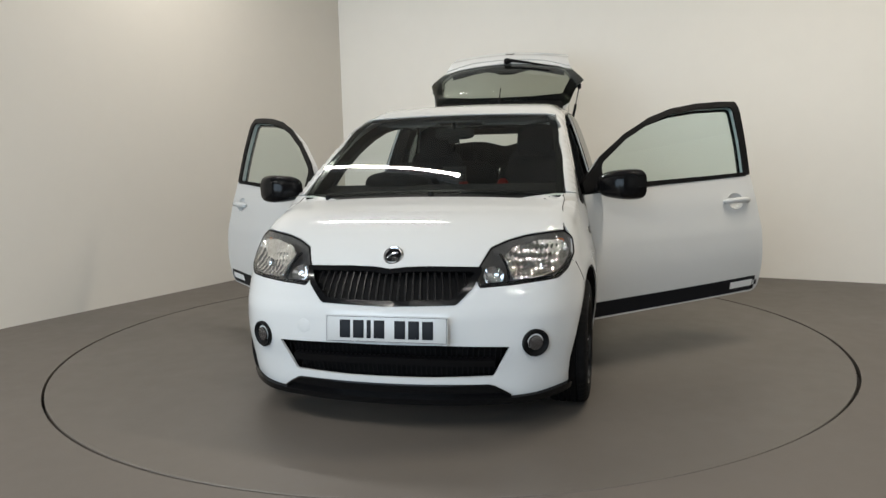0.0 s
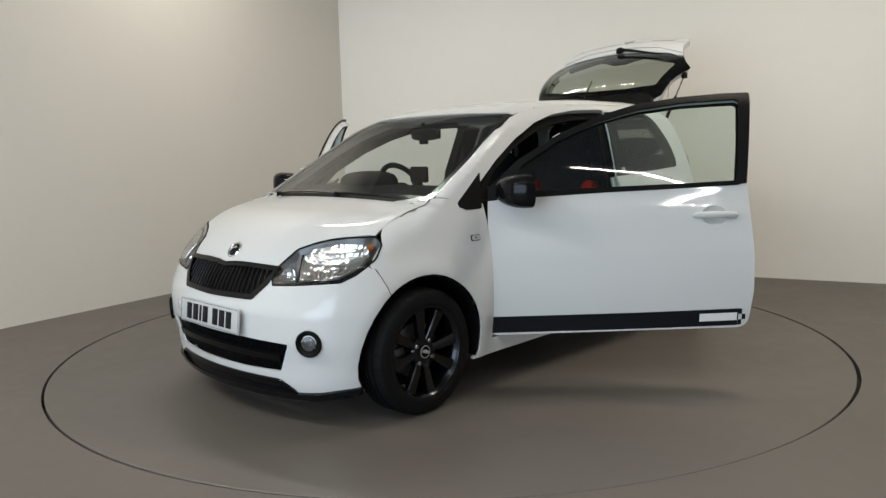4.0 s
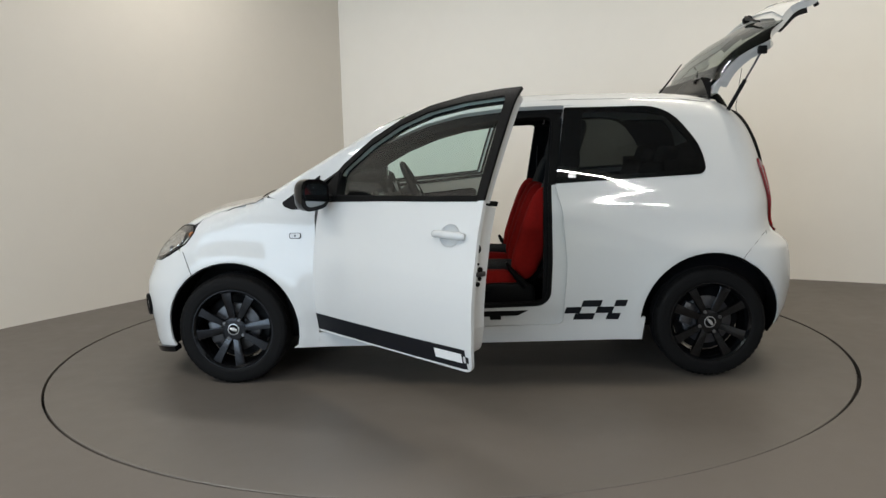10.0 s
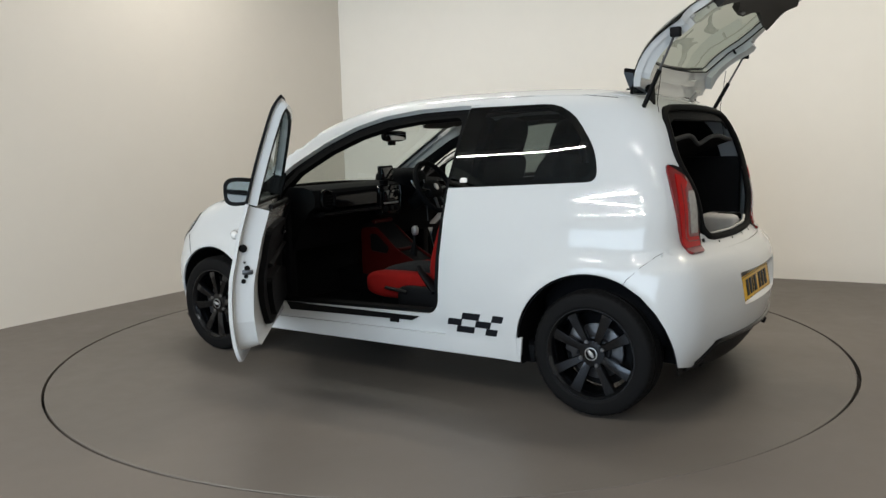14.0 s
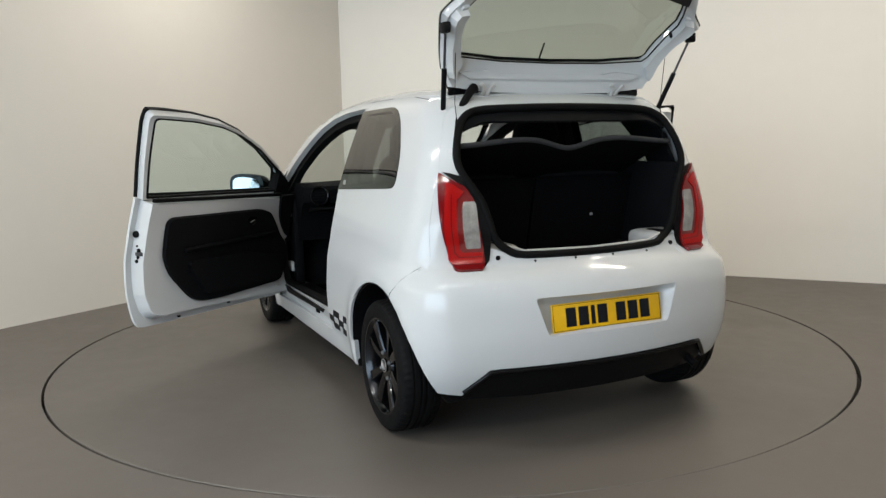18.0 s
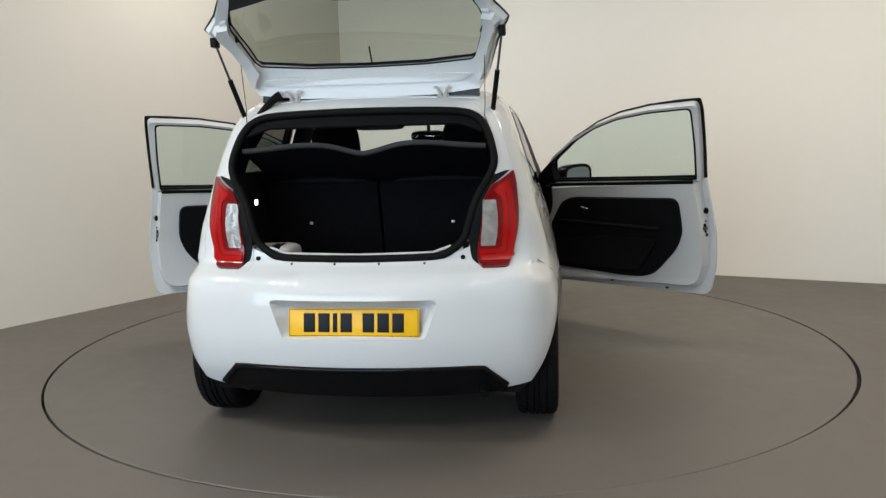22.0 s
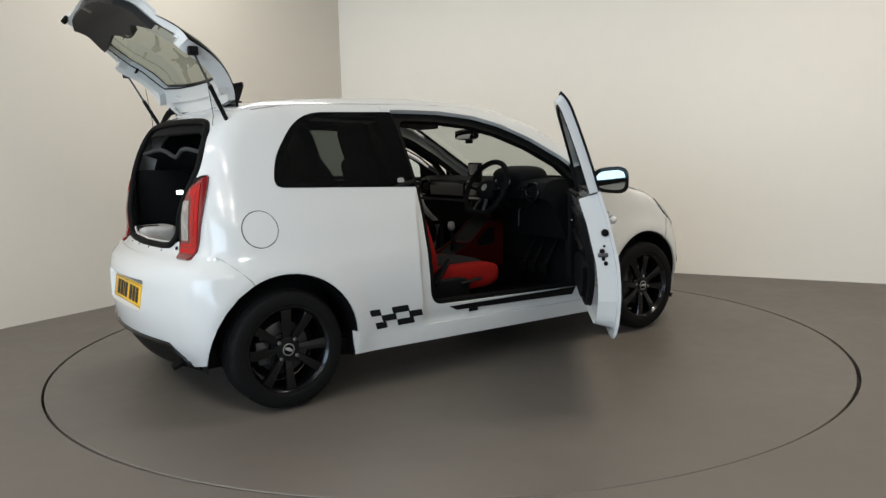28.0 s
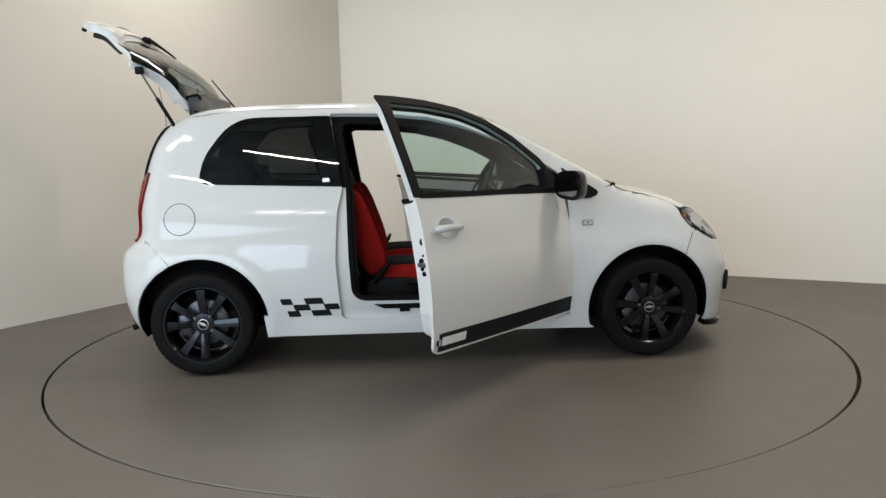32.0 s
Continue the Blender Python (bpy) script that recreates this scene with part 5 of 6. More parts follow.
    for j in range(28):
        u = 2 * math.pi * j / 28
        cy, cz = math.cos(u), math.sin(u)
        yy, zz2 = math.copysign(abs(cy) ** 0.62, cy), math.copysign(abs(cz) ** 0.62, cz)
        ring.append((c.y + yy * 0.078, c.z + zz2 * (0.054 + 0.007 * s * yy)))
    f1 = [bm.verts.new((c.x - 0.0368 - 0.040 * s * (y - c.y) / 0.098, y, z)) for y, z in ring]
    f2 = [bm.verts.new((v.co.x + 0.006, v.co.y, v.co.z)) for v in f1]
    bm.faces.new(f1)
    bm.faces.new(f2[::-1])
    for j in range(28):
        bm.faces.new((f1[j], f1[(j + 1) % 28], f2[(j + 1) % 28], f2[j]))
    bmesh.ops.recalc_face_normals(bm, faces=bm.faces)
    part("mirror_glass", bm, MIRROR, door, "silvered mirror glass", angle=30)
    a, _ = on_skin(ch, 0.66, 0.955, -0.01)
    tubed("mirror_arm", [a, Vector((0.645, s * 0.745, 0.955)), Vector((0.63, s * 0.79, 0.96))], [0.028, 0.025, 0.022], BLACK_PLASTIC, door, 10, flat=0.6)
    skin("mirror_sail", rounded([(0.605, 0.955), (0.745, 0.935), (0.748, 0.985), (0.615, 1.085)], 0.012), ch, BLACK_PLASTIC, door, 0.03, 0.006, 0.050)
    skin("inner_sail", rounded([(0.600, 0.945), (0.740, 0.930), (0.735, 1.0), (0.606, 1.092)], 0.012), ch, BLACK_SOFT, door, 0.03, -0.046, 0.014)
    # hinges and check strap between wing and door
    for z in (0.45, 0.80):
        boxed("door_hinge", (0.70, s * 0.690 - 0.02, z - 0.03), (0.80, s * 0.690 + 0.02, z + 0.03), WHITE, car, 0.006)
    boxed("check_strap", (0.62, s * 0.70 - 0.004, 0.617), (0.80, s * 0.70 + 0.004, 0.643), BLACK_PLASTIC, car, 0.003, Matrix.Translation((0.75, s * 0.70, 0)) @ Matrix.Rotation(radians(-s * 25), 4, "Z") @ Matrix.Translation((-0.75, -s * 0.70, 0)))


# ---------------------------------------------------------------- tailgate
def sym(half):
    """A loop from its left half, listed from the top middle to the bottom middle."""
    return half + [(-y, *r) for y, *r in half[::-1] if abs(y) > 1e-6]


HINGE = Vector((-1.27, 0, 1.405))


def gate_swell(p, n, uv):
    """The panel below the rear window stands proud of the glass."""
    return n * (0.042 * (1 - step01(0.84, 1.02, p[:, 2])))[:, None]


def on_gate(y, z, lift):
    """A point of the tailgate's skin and its normal, with the swell."""
    p, n = on_skin(hatch_chart, *hp(y, z), lift)
    return p + n * 0.042 * (1 - float(step01(0.84, 1.02, z))), n



gate_loop = sym([(0.0, 66.0), (0.30, 65.5), (0.48, 63.5), (0.520, 58.0), hp(0.562, 1.25), hp(0.605, 1.13), hp(0.612, 1.10), hp(0.560, 1.055), hp(0.505, 0.965), hp(0.478, 0.90), hp(0.468, 0.80), hp(0.455, 0.745), hp(0.40, 0.735), hp(0.2, 0.731), hp(0.0, 0.730)])
window = sym([(0.0, 54.5), (0.25, 54.0), (0.455, 52.0), (0.478, 50.0), hp(0.510, 1.20), hp(0.522, 1.12), hp(0.505, 1.06), hp(0.47, 0.985), hp(0.40, 0.962), hp(0.0, 0.950)])
gate = skin("tailgate", [gate_loop, window], hatch_chart, WHITE, car, 0.03, -0.006, 0.030, "raised tailgate with a tinted rear window and white inner frame", shape=gate_swell)
gate.matrix_basis = Matrix.Translation(HINGE) @ Matrix.Rotation(radians(105), 4, "Y") @ Matrix.Translation(-HINGE)
glass_half = [(0.0, 62.0), (0.30, 61.5), (0.475, 60.0), (0.523, 57.0), hp(0.566, 1.25), hp(0.609, 1.13), hp(0.616, 1.10), hp(0.564, 1.05), hp(0.509, 0.965), hp(0.30, 0.925), hp(0.0, 0.918)]
glass_loop = sym(glass_half)
skin("rear_window", glass_loop, hatch_chart, GLASS_HATCH, gate, 0.05, 0.0, 0.0, "tinted rear window glass")
skin("glass_border", [glass_loop, sym([(y, b - 0.6 if b > 50 else b + 0.3) for y, b in [(0.0, 54.0), (0.25, 53.5), (0.45, 51.7), (0.47, 50.0), hp(0.503, 1.20), hp(0.515, 1.12), hp(0.498, 1.06), hp(0.465, 0.988), hp(0.40, 0.966), hp(0.0, 0.955)]])], hatch_chart, BLACK_GLOSS, gate, 0.035, -0.0035, 0.003, "black printed glass border")
lower = sym([hp(0.0, 0.914), hp(0.30, 0.921), hp(0.503, 0.960), hp(0.478, 0.90), hp(0.470, 0.80), hp(0.457, 0.742), hp(0.40, 0.733), hp(0.0, 0.728)])
skin("lower_panel", lower, hatch_chart, WHITE, gate, 0.03, 0.003, 0.008, shape=gate_swell)
spoiler = sym([(0.0, 71.5), (0.30, 71.0), (0.44, 69.5), (0.475, 66.0), (0.470, 62.5), (0.42, 61.5), (0.0, 62.0)])
skin("spoiler", spoiler, hatch_chart, BLACK_GLOSS, gate, 0.03, 0.008, 0.012, "gloss black top edge")
# wedge of the roof spoiler, above the hinge line when the gate is up
bm = bmesh.new()
shut = gate.matrix_basis.inverted()
rows = []
for y, k in ((-0.475, 0.75), (-0.455, 0.95), (-0.25, 1.0), (0.0, 1.0), (0.25, 1.0), (0.455, 0.95), (0.475, 0.75)):
    rows.append([bm.verts.new(shut @ Vector((-1.268 + dx * k, y, 1.425 + dz * k))) for dx, dz in ((0.006, 0.0), (0.040, 0.088), (0.034, 0.096), (-0.020, 0.085), (-0.016, 0.02))])
for q, r in zip(rows, rows[1:]):
    for k in range(5):
        bm.faces.new((q[k], q[(k + 1) % 5], r[(k + 1) % 5], r[k]))
bm.faces.new(rows[0][::-1])
bm.faces.new(rows[-1])
bmesh.ops.recalc_face_normals(bm, faces=bm.faces)
part("spoiler_wedge", bm, BLACK_GLOSS, gate, "gloss black roof spoiler", angle=30)
# inner trims: raised white ribs, black lower trim with a bulge
rib = sym([(0.0, 61.0), (0.40, 60.5), (0.455, 57.8), (0.32, 57.2), (0.25, 58.6), (0.0, 58.8)])
skin("inner_rib", rib, hatch_chart, WHITE, gate, 0.03, -0.030, 0.020)
for s, which in SIDES:
    rb = [hp(0.532, 1.26), hp(0.575, 1.12), hp(0.545, 1.06), hp(0.515, 1.06), hp(0.54, 1.12), hp(0.505, 1.25)]
    skin("inner_rib", rb if s > 0 else mirrored(rb), hatch_chart, WHITE, gate, 0.025, -0.030, 0.018)
for s, which in SIDES:
    side_frame = [(0.500, 60.0), (0.518, 57.5), hp(0.560, 1.25), hp(0.598, 1.13), hp(0.598, 1.10), hp(0.575, 1.075),
                  hp(0.518, 1.075), hp(0.527, 1.12), hp(0.515, 1.20), (0.484, 50.0), (0.464, 54.0)]
    skin("inner_side_frame", side_frame if s > 0 else mirrored(side_frame), hatch_chart, WHITE, gate, 0.025, -0.034, 0.040)
tb = sym([hp(0.0, 1.010), hp(0.06, 1.005), hp(0.12, 0.975), hp(0.19, 0.955), hp(0.40, 0.985), hp(0.465, 0.990), hp(0.445, 0.90), hp(0.425, 0.80), hp(0.30, 0.765), hp(0.0, 0.76)])
skin("inner_trim", tb, hatch_chart, TRIM_GREY, gate, 0.03, -0.034, 0.035, "dark grey inner tailgate trim", shape=gate_swell)
p, n = on_gate(0.0, 0.985, -0.070)
boxed("grab_recess", (-0.03, -0.008, -0.004), (0.03, 0.008, 0.004), DARK_STEEL, gate, 0.003, at_normal(p, -n))
p, n = on_gate(0.0, 0.775, -0.05)
boxed("tailgate_lock", (-0.035, -0.028, -0.02), (0.035, 0.028, 0.02), DARK_STEEL, gate, 0.006, at_normal(p, -n))
for s, which in SIDES:
    p, n = on_gate(s * 0.41, 0.748, -0.045)
    turned("rubber_stop", [(0.014, -0.02), (0.014, 0.016), (0.0001, 0.02)], RUBBER, gate, 12, at_normal(p, -n))
    p, n = on_skin(hatch_chart, *hp(s * 0.522, 1.17), -0.050)
    boxed("cord_hook", (-0.012, -0.006, -0.02), (0.012, 0.006, 0.012), BLACK_PLASTIC, gate, 0.004, at_normal(p, -n))
# seal line along the window, inside
wl = []
for y, b in window:
    p, n = on_skin(hatch_chart, y, b, -0.034)
    wl.append(p)
bm = bmesh.new()
tube(bm, wl + wl[:2], 0.0035, 6, False)
part("window_seal", bm, RUBBER, gate, angle=60)
# rear wiper and number-plate grip on the outside
p, n = on_gate(0.0, 0.945, 0.004)
turned("rear_wiper_motor", [(0.030, -0.01), (0.028, 0.014), (0.018, 0.024), (0.0001, 0.026)], BLACK_PLASTIC, gate, 20, at_normal(p, n))
blade = [on_gate(y, z, 0.022)[0] for y, z in ((0.0, 0.95), (0.06, 0.965), (0.16, 0.985), (0.30, 1.015), (0.38, 1.025))]
tubed("rear_wiper", blade, [0.014, 0.012, 0.009, 0.007, 0.005], BLACK_PLASTIC, gate, 8, flat=0.7)
p, n = on_gate(0.0, 0.80, 0.004)
turned("rear_emblem", [(0.040, -0.004), (0.041, 0.004), (0.036, 0.008), (0.0001, 0.007)], CHROME, gate, 28, at_normal(p, n))
p, n = on_gate(0.28, 0.80, 0.004)
boxed("badge", (-0.09, -0.009, 0.0), (0.09, 0.009, 0.003), SILVER, gate, 0.001, at_normal(p, n))
# struts and hinges, which stand between body and tailgate
for s, which in SIDES:
    lo, hi = Vector((-1.337, s * 0.529, 1.312)), Vector((-1.50, s * 0.583, 1.632))
    d = hi - lo
    st = tubed("gas_strut", [lo, lo + d * 0.55], 0.0105, BLACK_PLASTIC, car, 10, "black gas strut")
    tubed("strut_rod", [lo + d * 0.5, hi], 0.005, DARK_STEEL, st, 8)
    boxed("strut_mount", (-0.022, -0.014, -0.02), (0.022, 0.014, 0.02), BLACK_PLASTIC, st, 0.006, Matrix.Translation(hi))
    tubed("parcel_cord", [Vector((-1.425, s * 0.50, 1.20)), Vector((-1.40, s * 0.505, 1.36)), Vector((-1.425, s * 0.508, 1.55))], 0.0016, RUBBER, car, 5)
    bm = bmesh.new()
    for e in (-1, 1):
        tube(bm, [(-1.268, s * 0.322 + e * 0.010, 1.362), (-1.292, s * 0.322 + e * 0.010, 1.392), (-1.312, s * 0.322 + e * 0.011, 1.410), (-1.330, s * 0.322 + e * 0.018, 1.430),
                  (-1.334, s * 0.322 + e * 0.028, 1.440), (-1.334, s * 0.322 + e * 0.036, 1.432)], [0.008, 0.008, 0.008, 0.007, 0.007, 0.005], 6)
    box(bm, (-1.300, s * 0.322 - 0.020, 1.378), (-1.288, s * 0.322 + 0.020, 1.398), 0.003)
    tube(bm, [(-1.30, s * 0.322 - 0.024, 1.404), (-1.30, s * 0.322 + 0.024, 1.404)], 0.007, 8)
    part("tailgate_hinge", bm, BOOT_TRIM, car, "pale painted hinge", angle=50)
tubed("cable_gaiter", [(-1.352, 0.500, 1.288), (-1.368, 0.489, 1.310), (-1.362, 0.458, 1.346), (-1.350, 0.428, 1.384), (-1.337, 0.402, 1.412), (-1.322, 0.380, 1.424)], [0.013, 0.0145, 0.0155, 0.0155, 0.017, 0.022], RUBBER, car, 10, "black rubber cable gaiter")


# ---------------------------------------------------------------- inside the car
def puff(bm, c, size, e1=0.45, e2=0.45, m=None, nu=28, nv=14):
    """A soft cushion: a superellipsoid of the given full size round c."""
    rows = []

    def sg(v, e):
        return math.copysign(abs(v) ** e, v)
    for i in range(nv + 1):
        v = -math.pi / 2 + math.pi * i / nv
        rows.append([bm.verts.new((c[0] + size[0] / 2 * sg(math.cos(v), e1) * sg(math.cos(u), e2),
                                   c[1] + size[1] / 2 * sg(math.cos(v), e1) * sg(math.sin(u), e2),
                                   c[2] + size[2] / 2 * sg(math.sin(v), e1))) for u in (2 * math.pi * (j + 0.5) / nu for j in range(nu))])
    for a, b in zip(rows, rows[1:]):
        for j in range(nu):
            bm.faces.new((a[j], a[(j + 1) % nu], b[(j + 1) % nu], b[j]))
    vs = [v for r in rows for v in r]
    if m is not None:
        bmesh.ops.transform(bm, matrix=m, verts=vs)
    bmesh.ops.remove_doubles(bm, verts=vs, dist=1e-5)


def puffed(name, c, size, material, parent, e1=0.45, e2=0.45, m=None, label=""):
    bm = bmesh.new()
    puff(bm, c, size, e1, e2, m)
    bmesh.ops.recalc_face_normals(bm, faces=bm.faces)
    return part(name, bm, material, parent, label, angle=70)


def extruded(name, profile, y0, y1, material, parent, bevel=0.012, label="", bend=0.0, cuts=8):
    """A profile in x and z drawn out across the car; bend moves its ends back."""
    bm = bmesh.new()
    rows = []
    for i in range(cuts + 1):
        y = y0 + (y1 - y0) * i / cuts
        rows.append([bm.verts.new((x - bend * y * y, y, z)) for x, z in profile])
    n = len(profile)
    for a, b in zip(rows, rows[1:]):
        for k in range(n):
            bm.faces.new((a[k], a[(k + 1) % n], b[(k + 1) % n], b[k]))
    bm.faces.new(rows[0][::-1])
    bm.faces.new(rows[-1])
    bmesh.ops.recalc_face_normals(bm, faces=bm.faces)
    return part(name, bm, material, parent, label, angle=38)


# floor pan, bulkhead, tunnel, engine bay shield
boxed("floor_pan", (-0.90, -0.70, 0.185), (0.86, 0.70, 0.27), BLACK_PLASTIC, car, 0.01)
boxed("front_pan", (0.80, -0.48, 0.17), (1.66, 0.48, 0.24), BLACK_PLASTIC, car, 0.02)
boxed("rear_pan", (-1.60, -0.48, 0.20), (-0.85, 0.48, 0.30), BLACK_PLASTIC, car, 0.02)
boxed("carpet", (-1.0, -0.69, 0.268), (0.90, 0.69, 0.288), CARPET, car, 0.005)
extruded("bulkhead", [(0.86, 0.27), (0.80, 0.30), (0.90, 0.95), (1.0, 0.95), (0.93, 0.25)], -0.68, 0.68, BLACK_SOFT, car)
boxed("engine_shield", (1.0, -0.50, 0.24), (1.62, 0.50, 0.62), BLACK_PLASTIC, car, 0.04)
extruded("tunnel", [(0.85, 0.28), (0.85, 0.44), (0.50, 0.40), (-0.60, 0.37), (-0.60, 0.28)], -0.11, 0.11, CARPET, car)
for s, which in SIDES:
    ch = side_chart(s)
    # inner sill with scuff plate
    boxed("inner_sill", (-0.50, s * 0.665 - 0.075, 0.20), (0.80, s * 0.665 + 0.068, 0.340), WHITE, car, 0.018)
    boxed("scuff_plate", (-0.34, s * 0.650 - 0.055, 0.336), (0.62, s * 0.650 + 0.055, 0.348), BLACK_PLASTIC, car, 0.005)
    boxed("sill_catch", (-0.165, s * 0.757 - 0.014, 0.312), (-0.108, s * 0.757 + 0.014, 0.334), RUBBER, car, 0.004)
    # B-pillar trim
    skin("b_pillar_trim", [(-0.375, 0.30), (-0.395, 0.98), (-0.445, 1.34), (-0.60, 1.345), (-0.56, 0.98), (-0.56, 0.30)], ch, BLACK_SOFT, car, 0.05, -0.055, 0.05)
    skin("rear_side_trim", [(-0.50, 0.28), (-0.52, 0.985), (-1.24, 1.02), (-1.42, 1.02), (-1.45, 0.70), (-0.86, 0.62), (-0.84, 0.28)], ch, BLACK_SOFT, car, 0.06, -0.045, 0.02)
    skin("rear_pillar_trim", [(-1.20, 1.00), (-1.175, 1.16), (-1.02, 1.35), (-1.28, 1.36), (-1.36, 1.25), (-1.42, 1.02)], ch, BLACK_SOFT, car, 0.05, -0.045, 0.015)
    skin("a_pillar_trim", [(0.88, 0.93), (0.80, 0.985), (0.60, 1.10), (0.4, 1.205), (0.2, 1.288), (0.02, 1.335), (-0.2, 1.36), (-0.50, 1.365), (-0.50, 1.395), (-0.2, 1.39), (0.02, 1.367), (0.2, 1.325), (0.4, 1.245), (0.6, 1.14), (0.8, 1.02), (0.93, 0.95)], ch, BLACK_SOFT, car, 0.05, -0.034, 0.05)
    # kick panel ahead of the door
    boxed("kick_panel", (0.66, s * 0.66 - 0.03, 0.28), (0.84, s * 0.66 + 0.03, 0.93), BLACK_SOFT, car, 0.02)
    # belt on the B-pillar
    bm = bmesh.new()
    tube(bm, [(-0.46, s * 0.54, 1.18), (-0.45, s * 0.575, 0.9), (-0.42, s * 0.62, 0.45)], 0.022, 6, True, 0.12)
    part("seat_belt", bm, GREY_CLOTH, car, angle=40)
    # rear wheel housings in the boot
    bm = bmesh.new()
    puff(bm, (-1.24, s * 0.56, 0.50), (0.66, 0.30, 0.46), 0.7, 0.7)
    part("wheel_housing", bm, CARPET, car, angle=70)

# dashboard
dash = extruded("dashboard", [(0.98, 0.955), (0.70, 0.985), (0.56, 0.982), (0.500, 0.965), (0.478, 0.925), (0.485, 0.870), (0.53, 0.845), (0.60, 0.74), (0.66, 0.62), (0.90, 0.58)], -0.665, 0.665, BLACK_SOFT, car, label="dark grey moulded dashboard", bend=0.02)
extruded("fascia_panel", [(0.482, 0.945), (0.466, 0.920), (0.470, 0.862), (0.50, 0.852), (0.50, 0.945)], 0.12, 0.50, BLACK_GLOSS, dash, label="gloss black fascia panel", bend=0.02)
extruded("fascia_panel", [(0.482, 0.945), (0.466, 0.920), (0.470, 0.862), (0.50, 0.852), (0.50, 0.945)], -0.50, -0.45, BLACK_GLOSS, dash, bend=0.02)
extruded("dash_shelf", [(0.50, 0.842), (0.452, 0.838), (0.45, 0.825), (0.52, 0.81), (0.60, 0.80)], 0.10, 0.62, BLACK_PLASTIC, dash, bend=0.02)
for s, which in SIDES:
    m = at_normal(Vector((0.470, s * 0.567, 0.908)), Vector((-1, 0, 0.12)))
    vent = turned("air_vent", [(0.060, -0.02), (0.061, 0.008), (0.055, 0.013), (0.048, 0.008), (0.046, -0.012), (0.0001, -0.014)], BLACK_GLOSS, dash, 30, m)
    turned("vent_ring", [(0.0555, 0.0125), (0.054, 0.0155), (0.050, 0.0135), (0.051, 0.010)], BLACK_GLOSS, dash, 32, m, "gloss black vent ring", closed=True)
    for k in (-0.024, -0.008, 0.008, 0.024):
        w = math.sqrt(0.044 ** 2 - k * k)
        boxed("vent_slat", (-w, k - 0.0025, -0.008), (w, k + 0.0025, 0.006), BLACK_PLASTIC, dash, 0.001, m)
# instrument hood and dial
puffed("instrument_hood", (0.60, -0.30, 0.985), (0.28, 0.34, 0.15), BLACK_SOFT, dash, 0.7, 0.7)
m = at_normal(Vector((0.468, -0.30, 0.975)), Vector((-1, 0, 0.35)))
turned("dial", [(0.075, -0.01), (0.075, 0.004), (0.068, 0.002), (0.0001, 0.001)], SCREEN, dash, 32, m)
turned("dial_ring", [(0.070, 0.002), (0.0685, 0.006), (0.066, 0.003)], SILVER, dash, 32, m, closed=True)
# centre stack and navigation screen
bm = bmesh.new()
box(bm, (0.462, -0.105, 0.775), (0.56, 0.105, 0.965), 0.025)
stack = part("centre_stack", bm, BLACK_GLOSS, dash)
for y in (-0.100, 0.100):
    tubed("stack_strip", [(0.462, y, 0.955), (0.456, y * 1.02, 0.90), (0.462, y * 0.92, 0.80), (0.47, y * 0.75, 0.775)], 0.006, BLACK_GLOSS, dash, 6, "gloss black trim strip")
boxed("radio", (0.452, -0.082, 0.868), (0.47, 0.082, 0.932), SCREEN, dash, 0.005)
for k in range(3):
    m = at_normal(Vector((0.455, -0.055 + 0.055 * k, 0.820)), Vector((-1, 0, 0)))
    turned("heater_knob", [(0.019, -0.01), (0.018, 0.010), (0.014, 0.014), (0.0001, 0.014)], BLACK_PLASTIC, dash, 20, m)
for k in range(4):
    boxed("radio_key", (0.448, -0.070 + 0.038 * k, 0.848), (0.46, -0.044 + 0.038 * k, 0.858), SILVER, dash, 0.002)
boxed("navigation_unit", (0.474, -0.058, 0.992), (0.498, 0.075, 1.082), BLACK_PLASTIC, dash, 0.008)
boxed("navigation_screen", (0.471, -0.048, 1.002), (0.476, 0.065, 1.072), SCREEN, dash, 0.002)
boxed("navigation_foot", (0.485, -0.02, 0.965), (0.52, 0.035, 1.0), BLACK_PLASTIC, dash, 0.006)
# steering wheel
axis = Vector((-math.cos(radians(27)), 0, math.sin(radians(27))))
m = at_normal(Vector((0.331, -0.30, 0.931)), axis)
bm = bmesh.new()
ring = [m @ Vector((0.176 * math.cos(t), max(-0.158, 0.176 * math.sin(t)), 0)) for t in np.linspace(0, 2 * math.pi, 41)]
tube(bm, ring, 0.0165, 10, False)
wheel_s = part("steering_wheel", bm, BLACK_SOFT, car, "black three-spoke steering wheel", angle=70)
bm = bmesh.new()
puff(bm, (0, -0.005, -0.012), (0.15, 0.125, 0.055), 0.6, 0.6, m)
part("airbag_cover", bm, BLACK_SOFT, wheel_s, angle=70)
for x, y in ((-0.16, 0.005), (0.16, 0.005)):
    bm = bmesh.new()
    tube(bm, [m @ Vector((x * 0.35, -0.01, -0.012)), m @ Vector((x, y, -0.004))], [0.024, 0.017], 8, True, 0.45)
    part("spoke", bm, BLACK_GLOSS, wheel_s, angle=60)
for x in (-0.035, 0.035):
    bm = bmesh.new()
    tube(bm, [m @ Vector((x * 0.7, -0.04, -0.010)), m @ Vector((x * 1.4, -0.155, -0.002))], [0.012, 0.010], 8, True, 0.6)
    part("lower_spoke", bm, DARK_STEEL, wheel_s, angle=60)
turned("wheel_emblem", [(0.022, 0.012), (0.022, 0.018), (0.018, 0.020), (0.0001, 0.020)], SILVER, wheel_s, 20, m)
tubed("steering_column", [m @ Vector((0, 0, -0.03)), m @ Vector((0, -0.01, -0.20))], [0.045, 0.055], BLACK_PLASTIC, wheel_s, 12)
